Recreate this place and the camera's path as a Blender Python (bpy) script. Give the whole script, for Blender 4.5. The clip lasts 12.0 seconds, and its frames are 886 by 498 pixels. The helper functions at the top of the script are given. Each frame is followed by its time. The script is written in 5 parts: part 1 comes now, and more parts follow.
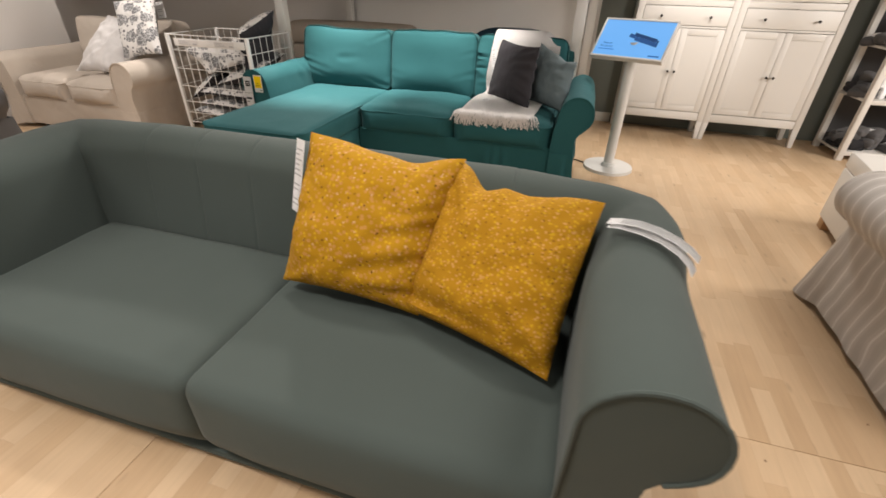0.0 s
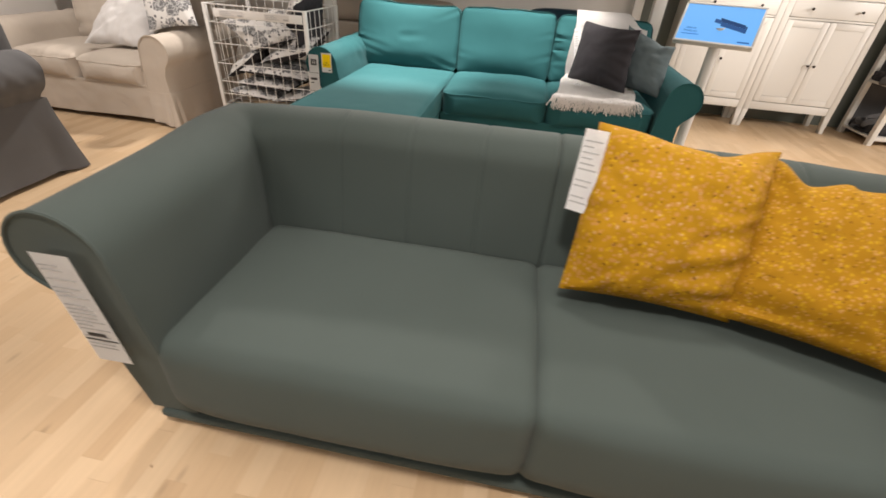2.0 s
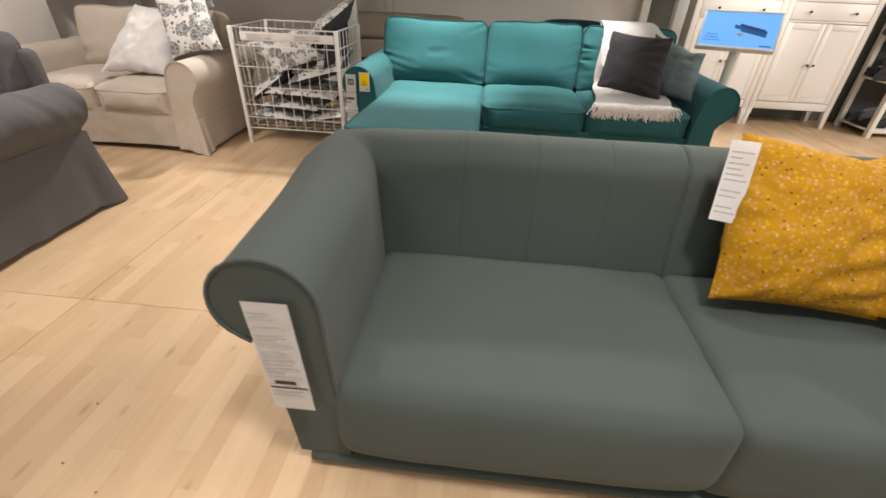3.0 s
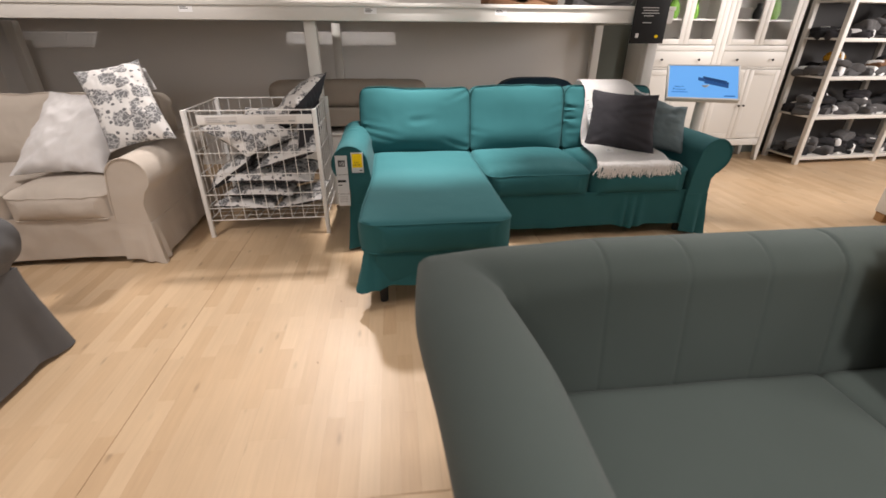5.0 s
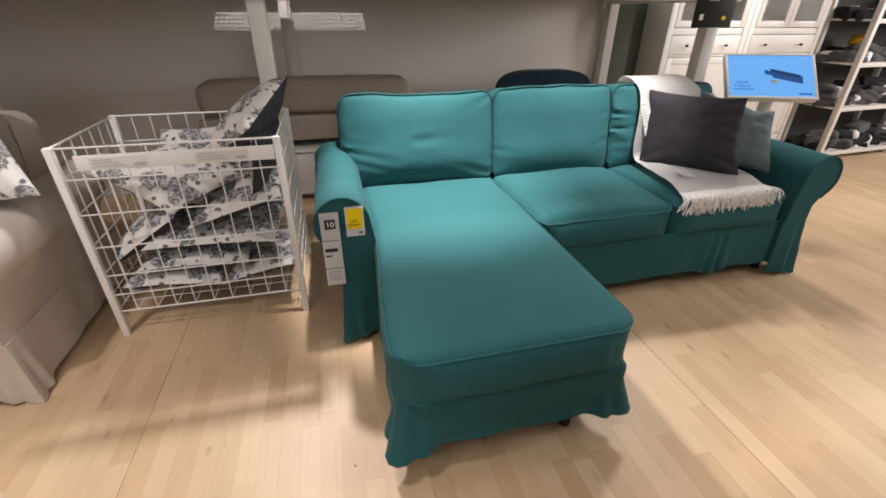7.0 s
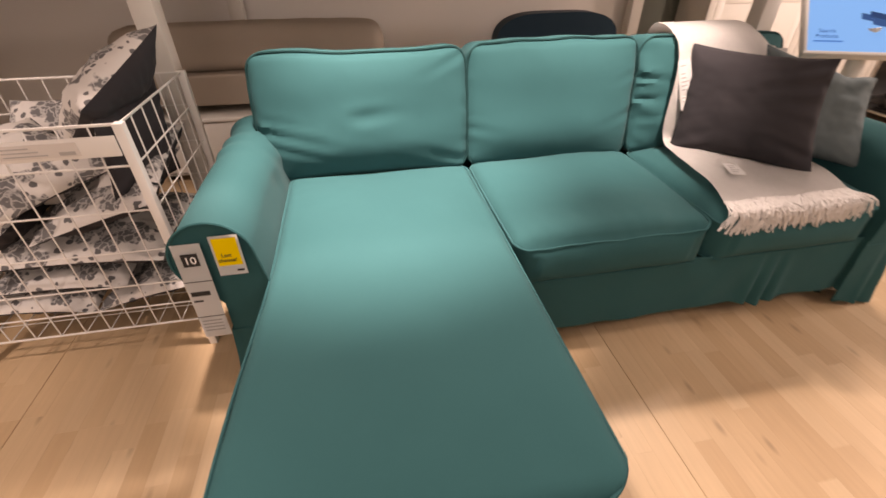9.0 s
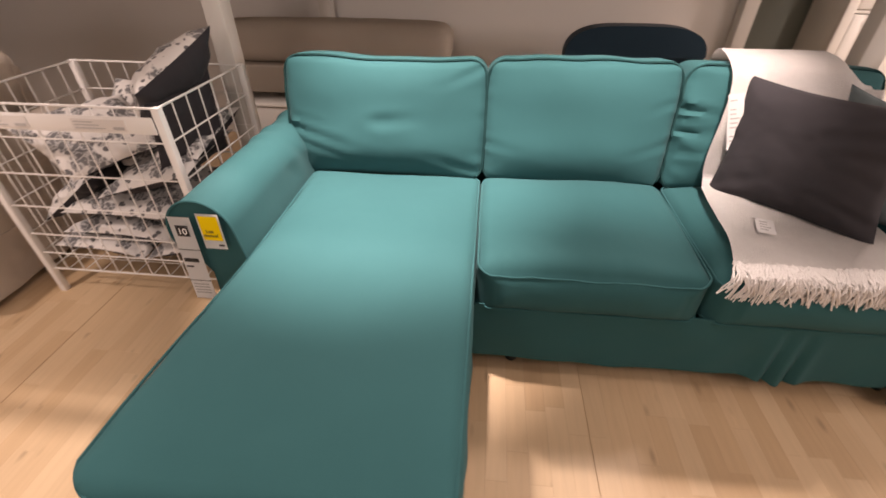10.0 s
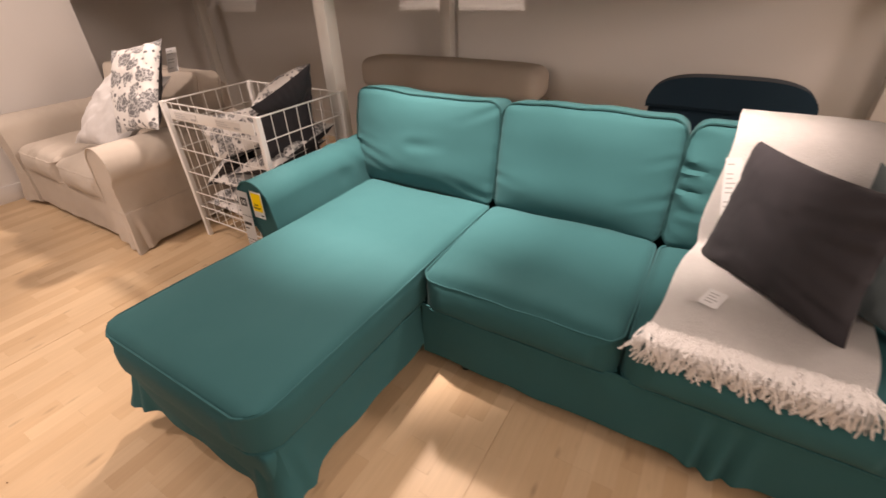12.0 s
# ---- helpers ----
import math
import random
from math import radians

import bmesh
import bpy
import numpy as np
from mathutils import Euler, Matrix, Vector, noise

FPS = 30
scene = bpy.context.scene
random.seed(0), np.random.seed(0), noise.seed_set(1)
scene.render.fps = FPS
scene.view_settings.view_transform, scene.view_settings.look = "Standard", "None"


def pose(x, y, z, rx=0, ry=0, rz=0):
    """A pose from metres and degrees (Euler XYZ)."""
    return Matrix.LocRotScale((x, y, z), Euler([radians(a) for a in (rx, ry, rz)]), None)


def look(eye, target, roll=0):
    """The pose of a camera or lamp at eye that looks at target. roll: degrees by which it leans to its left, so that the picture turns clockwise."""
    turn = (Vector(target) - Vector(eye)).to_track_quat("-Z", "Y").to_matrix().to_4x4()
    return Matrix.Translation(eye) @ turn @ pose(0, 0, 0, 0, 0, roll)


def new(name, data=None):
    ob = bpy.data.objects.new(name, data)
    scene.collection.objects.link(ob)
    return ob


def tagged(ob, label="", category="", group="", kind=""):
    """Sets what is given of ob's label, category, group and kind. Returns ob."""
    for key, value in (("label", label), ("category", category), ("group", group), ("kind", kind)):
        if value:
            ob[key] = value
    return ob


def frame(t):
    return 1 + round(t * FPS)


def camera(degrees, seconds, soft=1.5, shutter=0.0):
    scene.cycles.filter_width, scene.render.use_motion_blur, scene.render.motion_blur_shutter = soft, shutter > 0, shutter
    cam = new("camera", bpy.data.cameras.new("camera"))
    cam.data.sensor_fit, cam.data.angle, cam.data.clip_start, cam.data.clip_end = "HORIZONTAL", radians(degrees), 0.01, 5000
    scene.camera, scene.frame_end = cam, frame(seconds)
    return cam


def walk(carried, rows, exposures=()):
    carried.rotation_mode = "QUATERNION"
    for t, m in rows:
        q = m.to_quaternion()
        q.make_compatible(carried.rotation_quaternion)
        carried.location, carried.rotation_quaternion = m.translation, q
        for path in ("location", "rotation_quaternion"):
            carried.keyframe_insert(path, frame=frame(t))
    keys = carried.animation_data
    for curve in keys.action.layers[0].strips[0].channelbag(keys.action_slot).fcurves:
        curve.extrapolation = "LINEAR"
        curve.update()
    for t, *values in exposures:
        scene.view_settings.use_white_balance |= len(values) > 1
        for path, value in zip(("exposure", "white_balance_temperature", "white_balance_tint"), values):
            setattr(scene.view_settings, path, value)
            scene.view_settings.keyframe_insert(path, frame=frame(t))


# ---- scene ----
cam = camera(91.3, 12.0, soft=1.6, shutter=0.5)
METRES, EYE, TILT, LEAN, TURN = 5.3, 1.232, 0.0, 0.0, 14.8
PATH = [
    (0, (0.204, 0.095, 1.338), (-0.267, 1.726, 0.281), 1.4),
    (0.5, (0.01, 0.133, 1.326), (-0.439, 1.753, 0.244), 1.9),
    (1, (-0.249, 0.095, 1.303), (-0.587, 1.727, 0.197), 3.8),
    (1.5, (-0.518, 0.01, 1.294), (-0.837, 1.641, 0.182), 3.5),
    (2, (-0.839, 0.006, 1.268), (-1.075, 1.653, 0.159), 4.1),
    (2.5, (-1.128, -0.034, 1.256), (-1.325, 1.629, 0.163), 3.2),
    (4.5, (-1.824, 0.162, 1.343), (-1.691, 1.922, 0.402), 1.0),
    (5, (-1.978, 0.394, 1.351), (-1.775, 2.168, 0.451), 0.4),
    (5.5, (-2.148, 0.683, 1.352), (-1.863, 2.427, 0.415), 0.2),
    (6, (-2.24, 1.003, 1.35), (-1.89, 2.753, 0.448), 0.2),
    (6.5, (-2.272, 1.283, 1.358), (-1.853, 3.001, 0.423), 0.7),
    (8.5, (-1.993, 1.927, 1.305), (-1.558, 3.552, 0.223), 0.7),
    (9, (-1.818, 2.065, 1.307), (-1.513, 3.662, 0.143), -0.1),
    (9.5, (-1.623, 2.117, 1.326), (-1.557, 3.744, 0.164), -0.8),
    (10, (-1.378, 2.054, 1.373), (-1.537, 3.659, 0.189), 0.2),
    (10.5, (-1.194, 2.107, 1.385), (-1.628, 3.664, 0.206), -0.4),
    (11, (-1.023, 2.164, 1.399), (-1.726, 3.646, 0.256), -1.2),
    (11.5, (-0.796, 2.114, 1.436), (-1.683, 3.521, 0.324), -1.7),
    (12, (-0.59, 2.052, 1.455), (-1.484, 3.484, 0.383), -2.1),
]
EXPOSURES = [(0.0, 0.05, 6550, 11), (2.7, 0.2, 6600, 11), (4.3, 0.0, 6450, 13), (6.7, -0.05, 6300, 13), (8.3, 0.05, 6800, 17), (9.0, 0.15, 7900, 29), (9.5, 0.15, 7900, 29), (10.0, 0.15, 7450, 28), (10.5, 0.15, 7150, 27), (11.0, 0.1, 7850, 29), (11.5, 0.1, 8300, 30), (12.0, 0.1, 7650, 26)]
walk(cam, [(t, look(eye, target, roll)) for t, eye, target, roll in PATH], EXPOSURES)

# ---- world and light ----
world = bpy.data.worlds.new("world")
scene.world = world
world.use_nodes = True
world.node_tree.nodes["Background"].inputs[0].default_value = (1.0, 0.93, 0.85, 1)
world.node_tree.nodes["Background"].inputs[1].default_value = 0.015


def area_lamp(x, y, z, power, size, colour=(1.0, 0.925, 0.86), aim=None):
    data = bpy.data.lights.new("fill_light", "AREA")
    data.energy, data.size, data.color, data.shape = power, size, colour, "DISK"
    ob = new("fill_light", data)
    ob.matrix_world = look((x, y, z), aim or (x, y + 0.001, 0))
    return ob


def spot_lamp(x, y, z, power, aim, angle, blend=0.6, radius=0.06, colour=(1.0, 0.925, 0.86)):
    data = bpy.data.lights.new("track_and_fill_spot", "SPOT")
    data.energy, data.spot_size, data.spot_blend, data.shadow_soft_size, data.color = power, radians(angle), blend, radius, colour
    ob = new("track_and_fill_spot", data)
    ob.matrix_world = look((x, y, z), aim)
    return ob


# broad overhead fills, added to brighten the left side and the right floor
area_lamp(-3.8, 0.6, 3.4, 28, 1.6)
area_lamp(1.9, 0.7, 3.4, 70, 1.6)
# low unseen fill in place of the bright store behind the viewpoint
area_lamp(-2.0, -2.3, 2.3, 44, 2.0, aim=(-2.0, 5.3, 1.0))
# low unseen fill in place of the bright aisle to the east
area_lamp(4.4, 3.0, 2.0, 105, 1.5, aim=(-1.0, 5.3, 0.9))
# added spot: lights the front floor so it bounces onto the green sofa
spot_lamp(-0.9, -0.3, 3.3, 290, (-0.6, 0.15, 0), 70, radius=0.2)
spot_lamp(-2.95, 1.95, 3.3, 200, (-2.95, 2.0, 0), 51, 0.9, radius=0.15)
spot_lamp(-1.85, 3.3, 3.3, 1350, (-1.78, 3.56, 0.5), 34, 1.0)
# weak wide spot, added to fill the teal sofa between its pools
spot_lamp(-1.3, 2.6, 3.3, 45, (-1.3, 3.4, 0.4), 66, 0.9, radius=0.15)
spot_lamp(-0.75, 2.9, 3.3, 900, (-0.82, 3.88, 0.92), 33, 1.0)
spot_lamp(1.1, 3.2, 3.3, 330, (1.15, 5.04, 1.3), 30, 1.0)
spot_lamp(-3.8, 2.0, 3.3, 180, (-4.2, 3.8, 0.95), 64)
spot_lamp(-2.3, 1.7, 3.3, 420, (-2.45, 5.07, 1.455), 18, 0.5, 0.05)
spot_lamp(-0.7, 2.0, 3.3, 130, (-0.7, 1.0, 0.4), 56, radius=0.15)
spot_lamp(-2.7, 5.2, 3.3, 500, (-2.6, 2.0, 0), 80, radius=0.12)
spot_lamp(0.6, 5.1, 3.3, 320, (0.8, 2.4, 0), 80, radius=0.3)


# ---- materials ----
def material(name, colour, rough=0.8, colour2=None, scale=8.0, bump=0.0, bump_scale=400.0, metal=0.0, sheen=0.0, detail=4.0, bump_distance=0.002, crumple=0.0):
    m = bpy.data.materials.new(name)
    m.use_nodes = True
    n, l = m.node_tree.nodes, m.node_tree.links
    b = n["Principled BSDF"]
    b.inputs["Roughness"].default_value, b.inputs["Metallic"].default_value = rough, metal
    b.inputs["Sheen Weight"].default_value = sheen
    if bump_scale >= 300:
        b.inputs["Specular IOR Level"].default_value = 0.2
    b.inputs["Base Color"].default_value = (*colour, 1)
    co = n.new("ShaderNodeTexCoord")
    if colour2:
        t = n.new("ShaderNodeTexNoise")
        t.inputs["Scale"].default_value, t.inputs["Detail"].default_value = scale, detail
        l.new(co.outputs["Object"], t.inputs["Vector"])
        mix = n.new("ShaderNodeMix")
        mix.data_type = "RGBA"
        mix.inputs[6].default_value, mix.inputs[7].default_value = (*colour, 1), (*colour2, 1)
        l.new(t.outputs["Fac"], mix.inputs[0])
        l.new(mix.outputs[2], b.inputs["Base Color"])
    if bump:
        t = n.new("ShaderNodeTexNoise")
        t.inputs["Scale"].default_value, t.inputs["Detail"].default_value = bump_scale, 3
        l.new(co.outputs["Object"], t.inputs["Vector"])
        bp = n.new("ShaderNodeBump")
        bp.inputs["Strength"].default_value, bp.inputs["Distance"].default_value = bump, bump_distance
        l.new(t.outputs["Fac"], bp.inputs["Height"])
        l.new(bp.outputs["Normal"], b.inputs["Normal"])
        if crumple:
            t = n.new("ShaderNodeTexNoise")
            t.inputs["Scale"].default_value, t.inputs["Detail"].default_value, t.inputs["Distortion"].default_value = 5, 2, 0.15
            l.new(co.outputs["Object"], t.inputs["Vector"])
            soft = n.new("ShaderNodeBump")
            soft.inputs["Strength"].default_value, soft.inputs["Distance"].default_value = crumple, 0.03
            l.new(t.outputs["Fac"], soft.inputs["Height"])
            l.new(soft.outputs["Normal"], bp.inputs["Normal"])
    return m


GREEN = material("sage green twill", (0.050, 0.064, 0.058), 0.85, (0.057, 0.072, 0.066), 5, 0.3, 500, sheen=0.06, crumple=0.12)
# back cushion piping, with the shade along its seam put into the colour
TEAL_PIPE = material("dark teal piping, seam shade included", (0.006, 0.04, 0.042), 0.85)
TEAL = material("teal cotton", (0.0175, 0.088, 0.096), 0.85, (0.0205, 0.098, 0.106), 6, 0.3, 500, sheen=0.03, crumple=0.14)
BEIGE = material("beige cotton", (0.49, 0.43, 0.365), 0.9, (0.54, 0.475, 0.41), 6, 0.3, 500, sheen=0.05, crumple=0.6)
GREY = material("dark grey cotton", (0.085, 0.083, 0.085), 0.9, (0.10, 0.098, 0.10), 6, 0.3, 500, sheen=0.1, crumple=0.3)
NAVY = material("navy fabric", (0.012, 0.034, 0.056), 0.85, (0.016, 0.042, 0.066), 6, 0.3, 500, sheen=0.1)
WHITE = material("white lacquer", (0.68, 0.66, 0.62), 0.45, (0.65, 0.63, 0.59), 3, 0.1, 60)
WIRE = material("white powder-coated wire", (0.8, 0.79, 0.77), 0.4)
WALL = material("warm grey wall paint", (0.78, 0.762, 0.735), 0.45, (0.74, 0.722, 0.695), 1.5, 0.15, 90)
WALL_LIGHT = material("white wall paint", (0.74, 0.71, 0.68), 0.7, (0.70, 0.67, 0.64), 1.5, 0.15, 90)
# for surfaces out of view, kept dark so that less light bounces
WALL_UNSEEN = material("unseen bounce-cutting grey", (0.3, 0.285, 0.27), 0.7, (0.28, 0.265, 0.25), 1.5, 0.15, 90)
WALL_GREEN = material("grey green wall paint", (0.14, 0.155, 0.135), 0.6, (0.13, 0.145, 0.125), 1.5, 0.15, 90)
FLOOR = material("birch floor", (0.58, 0.41, 0.25), 0.4, (0.50, 0.345, 0.205), 4, 0.05, 80)
DARK = material("dark plastic", (0.02, 0.02, 0.02), 0.5, (0.03, 0.03, 0.03), 20)


def spotted(name, base, spots, scale, size, rough=0.85):
    """Printed cotton: small flowers in a few colours over a plain ground; each entry of spots is a colour and a size."""
    m = material(name, base, rough, tuple(c * 0.9 for c in base), 6, 0.3, 500, crumple=0.6)
    n, l = m.node_tree.nodes, m.node_tree.links
    b = n["Principled BSDF"]
    last = b.inputs["Base Color"].links[0].from_socket
    co = n.new("ShaderNodeTexCoord")
    for i, (colour, part_size) in enumerate(spots):
        mp = n.new("ShaderNodeMapping")
        mp.inputs["Location"].default_value = (1.7 * i, 0.9 * i, 2.3 * i)
        l.new(co.outputs["Object"], mp.inputs["Vector"])
        v = n.new("ShaderNodeTexVoronoi")
        v.inputs["Scale"].default_value = scale * (1 - 0.12 * i)
        l.new(mp.outputs["Vector"], v.inputs["Vector"])
        wob = n.new("ShaderNodeTexNoise")
        wob.inputs["Scale"].default_value = scale * 4
        l.new(mp.outputs["Vector"], wob.inputs["Vector"])
        add = n.new("ShaderNodeMath")
        add.operation = "MULTIPLY_ADD"
        add.inputs[1].default_value = 0.35
        l.new(wob.outputs["Fac"], add.inputs[0])
        l.new(v.outputs["Distance"], add.inputs[2])
        ramp = n.new("ShaderNodeMapRange")
        ramp.inputs["From Min"].default_value, ramp.inputs["From Max"].default_value = part_size * size + 0.17 + 0.05, part_size * size + 0.17
        l.new(add.outputs[0], ramp.inputs["Value"])
        mix = n.new("ShaderNodeMix")
        mix.data_type = "RGBA"
        l.new(ramp.outputs["Result"], mix.inputs[0])
        l.new(last, mix.inputs[6])
        mix.inputs[7].default_value = (*colour, 1)
        last = mix.outputs[2]
    l.new(last, b.inputs["Base Color"])
    return m


def floral(name):
    """White cotton with large grey blossoms and leaves."""
    m = material(name, (0.72, 0.70, 0.68), 0.85, (0.68, 0.66, 0.64), 6, 0.3, 500)
    n, l = m.node_tree.nodes, m.node_tree.links
    b = n["Principled BSDF"]
    co = n.new("ShaderNodeTexCoord")
    base = b.inputs["Base Color"].links[0].from_socket

    def spots(scale, limit, wobble, wobble_scale, shift):
        """A mask of blots with lobed outlines."""
        mp = n.new("ShaderNodeMapping")
        mp.inputs["Location"].default_value = (shift, shift * 0.7, shift * 1.3)
        l.new(co.outputs["Object"], mp.inputs["Vector"])
        v = n.new("ShaderNodeTexVoronoi")
        v.inputs["Scale"].default_value = scale
        l.new(mp.outputs["Vector"], v.inputs["Vector"])
        t = n.new("ShaderNodeTexNoise")
        t.inputs["Scale"].default_value, t.inputs["Detail"].default_value = wobble_scale, 1
        l.new(mp.outputs["Vector"], t.inputs["Vector"])
        add = n.new("ShaderNodeMath")
        add.operation = "MULTIPLY_ADD"
        add.inputs[1].default_value = wobble
        l.new(t.outputs["Fac"], add.inputs[0])
        l.new(v.outputs["Distance"], add.inputs[2])
        r = n.new("ShaderNodeMapRange")
        r.inputs["From Min"].default_value, r.inputs["From Max"].default_value = limit + wobble / 2 + 0.05, limit + wobble / 2
        l.new(add.outputs[0], r.inputs["Value"])
        return r.outputs["Result"], t.outputs["Fac"]

    def over(mask, low, high):
        mix = n.new("ShaderNodeMix")
        mix.data_type = "RGBA"
        l.new(mask, mix.inputs[0])
        l.new(low, mix.inputs[6])
        if isinstance(high, tuple):
            mix.inputs[7].default_value = high
        else:
            l.new(high, mix.inputs[7])
        return mix.outputs[2]

    rose, _ = spots(9.5, 0.45, 0.42, 36, 0.0)
    leaf, _ = spots(24, 0.24, 0.4, 52, 3.1)
    ring = n.new("ShaderNodeTexVoronoi")
    ring.inputs["Scale"].default_value = 34
    ring.feature = "DISTANCE_TO_EDGE"
    bend = n.new("ShaderNodeTexNoise")
    bend.inputs["Scale"].default_value = 22
    warp = n.new("ShaderNodeMix")
    warp.data_type = "VECTOR"
    warp.inputs[0].default_value = 0.07
    l.new(co.outputs["Object"], bend.inputs["Vector"])
    l.new(co.outputs["Object"], warp.inputs[4])
    l.new(bend.outputs["Color"], warp.inputs[5])
    l.new(warp.outputs[1], ring.inputs["Vector"])
    heart = n.new("ShaderNodeMapRange")
    heart.inputs["From Min"].default_value, heart.inputs["From Max"].default_value = 0.12, 0.03
    l.new(ring.outputs["Distance"], heart.inputs["Value"])
    petal = n.new("ShaderNodeMix")
    petal.data_type = "RGBA"
    petal.inputs[6].default_value, petal.inputs[7].default_value = (0.17, 0.17, 0.175, 1), (0.5, 0.495, 0.49, 1)
    l.new(heart.outputs["Result"], petal.inputs[0])
    out = over(leaf, base, (0.14, 0.14, 0.145, 1))
    out = over(rose, out, petal.outputs[2])
    l.new(out, b.inputs["Base Color"])
    return m


def wavy(name):
    """Grey-beige cover with wavy pale lines and broad darker bands."""
    m = material(name, (0.46, 0.43, 0.40), 0.9, (0.50, 0.47, 0.44), 6, 0.3, 500)
    n, l = m.node_tree.nodes, m.node_tree.links
    b = n["Principled BSDF"]
    co = n.new("ShaderNodeTexCoord")
    w = n.new("ShaderNodeTexWave")
    w.bands_direction = "Y"
    w.inputs["Scale"].default_value, w.inputs["Distortion"].default_value, w.inputs["Detail"].default_value, w.inputs["Detail Scale"].default_value = 4.2, 3.0, 1.0, 1.2
    l.new(co.outputs["Object"], w.inputs["Vector"])
    r = n.new("ShaderNodeMapRange")
    r.inputs["From Min"].default_value, r.inputs["From Max"].default_value = 0.93, 0.985
    l.new(w.outputs["Fac"], r.inputs["Value"])
    mix = n.new("ShaderNodeMix")
    mix.data_type = "RGBA"
    l.new(r.outputs["Result"], mix.inputs[0])
    l.new(b.inputs["Base Color"].links[0].from_socket, mix.inputs[6])
    mix.inputs[7].default_value = (0.62, 0.6, 0.57, 1)
    dark = n.new("ShaderNodeMix")
    dark.data_type = "RGBA"
    dark.blend_type = "MULTIPLY"
    r2 = n.new("ShaderNodeMapRange")
    r2.inputs["From Min"].default_value, r2.inputs["From Max"].default_value = 0.55, 0.2
    l.new(w.outputs["Fac"], r2.inputs["Value"])
    l.new(r2.outputs["Result"], dark.inputs[0])
    l.new(mix.outputs[2], dark.inputs[6])
    dark.inputs[7].default_value = (0.9, 0.895, 0.89, 1)
    l.new(dark.outputs[2], b.inputs["Base Color"])
    return m


def wood_strips(name, per_island):
    """Birch strips: each strip has its own tone, with fine grain along its length and small knots."""
    m = bpy.data.materials.new(name)
    m.use_nodes = True
    n, l = m.node_tree.nodes, m.node_tree.links
    b = n["Principled BSDF"]
    geo = n.new("ShaderNodeNewGeometry")
    if per_island:
        rand = geo.outputs["Random Per Island"]
    else:
        rand = n.new("ShaderNodeObjectInfo").outputs["Random"]
    tone = n.new("ShaderNodeValToRGB")
    tone.color_ramp.interpolation = "LINEAR"
    e = tone.color_ramp.elements
    e[0].position, e[0].color = 0.0, (0.495, 0.34, 0.2, 1)
    e[1].position, e[1].color = 1.0, (0.605, 0.442, 0.28, 1)
    mid = e.new(0.25)
    mid.color = (0.54, 0.38, 0.23, 1)
    mid = e.new(0.75)
    mid.color = (0.57, 0.412, 0.258, 1)
    l.new(rand, tone.inputs["Fac"])
    off = n.new("ShaderNodeMath")
    off.operation = "MULTIPLY"
    off.inputs[1].default_value = 37.0
    l.new(rand, off.inputs[0])
    shift = n.new("ShaderNodeCombineXYZ")
    l.new(off.outputs[0], shift.inputs["Z"])
    pos = n.new("ShaderNodeVectorMath")
    l.new(geo.outputs["Position"], pos.inputs[0])
    l.new(shift.outputs[0], pos.inputs[1])
    mp = n.new("ShaderNodeMapping")
    mp.inputs["Scale"].default_value = (70, 5, 1)
    l.new(pos.outputs[0], mp.inputs["Vector"])
    grain = n.new("ShaderNodeTexNoise")
    grain.inputs["Scale"].default_value, grain.inputs["Detail"].default_value = 1.0, 5
    l.new(mp.outputs["Vector"], grain.inputs["Vector"])
    g = n.new("ShaderNodeMapRange")
    g.inputs["To Min"].default_value, g.inputs["To Max"].default_value = 0.9, 1.1
    l.new(grain.outputs["Fac"], g.inputs["Value"])
    mp2 = n.new("ShaderNodeMapping")
    mp2.inputs["Scale"].default_value = (16, 5, 1)
    l.new(pos.outputs[0], mp2.inputs["Vector"])
    knot = n.new("ShaderNodeTexVoronoi")
    knot.inputs["Scale"].default_value = 0.8
    l.new(mp2.outputs["Vector"], knot.inputs["Vector"])
    kr = n.new("ShaderNodeMapRange")
    kr.inputs["From Min"].default_value, kr.inputs["From Max"].default_value = 0.04, 0.16
    kr.inputs["To Min"].default_value, kr.inputs["To Max"].default_value = 0.72, 1.0
    l.new(knot.outputs["Distance"], kr.inputs["Value"])
    mul = n.new("ShaderNodeMath")
    mul.operation = "MULTIPLY"
    l.new(g.outputs["Result"], mul.inputs[0])
    l.new(kr.outputs["Result"], mul.inputs[1])
    worn = n.new("ShaderNodeTexNoise")
    worn.inputs["Scale"].default_value, worn.inputs["Detail"].default_value = 1.7, 3
    l.new(geo.outputs["Position"], worn.inputs["Vector"])
    wr = n.new("ShaderNodeMapRange")
    wr.inputs["From Min"].default_value, wr.inputs["From Max"].default_value = 0.3, 0.7
    wr.inputs["To Min"].default_value, wr.inputs["To Max"].default_value = 0.91, 1.07
    l.new(worn.outputs["Fac"], wr.inputs["Value"])
    mul2 = n.new("ShaderNodeMath")
    mul2.operation = "MULTIPLY"
    l.new(mul.outputs[0], mul2.inputs[0])
    l.new(wr.outputs["Result"], mul2.inputs[1])
    mix = n.new("ShaderNodeVectorMath")
    mix.operation = "SCALE"
    l.new(tone.outputs["Color"], mix.inputs[0])
    l.new(mul2.outputs[0], mix.inputs["Scale"])
    l.new(mix.outputs[0], b.inputs["Base Color"])
    smear = n.new("ShaderNodeTexNoise")
    smear.inputs["Scale"].default_value, smear.inputs["Detail"].default_value = 2.5, 4
    l.new(geo.outputs["Position"], smear.inputs["Vector"])
    rr = n.new("ShaderNodeMapRange")
    rr.inputs["To Min"].default_value, rr.inputs["To Max"].default_value = 0.34, 0.52
    l.new(smear.outputs["Fac"], rr.inputs["Value"])
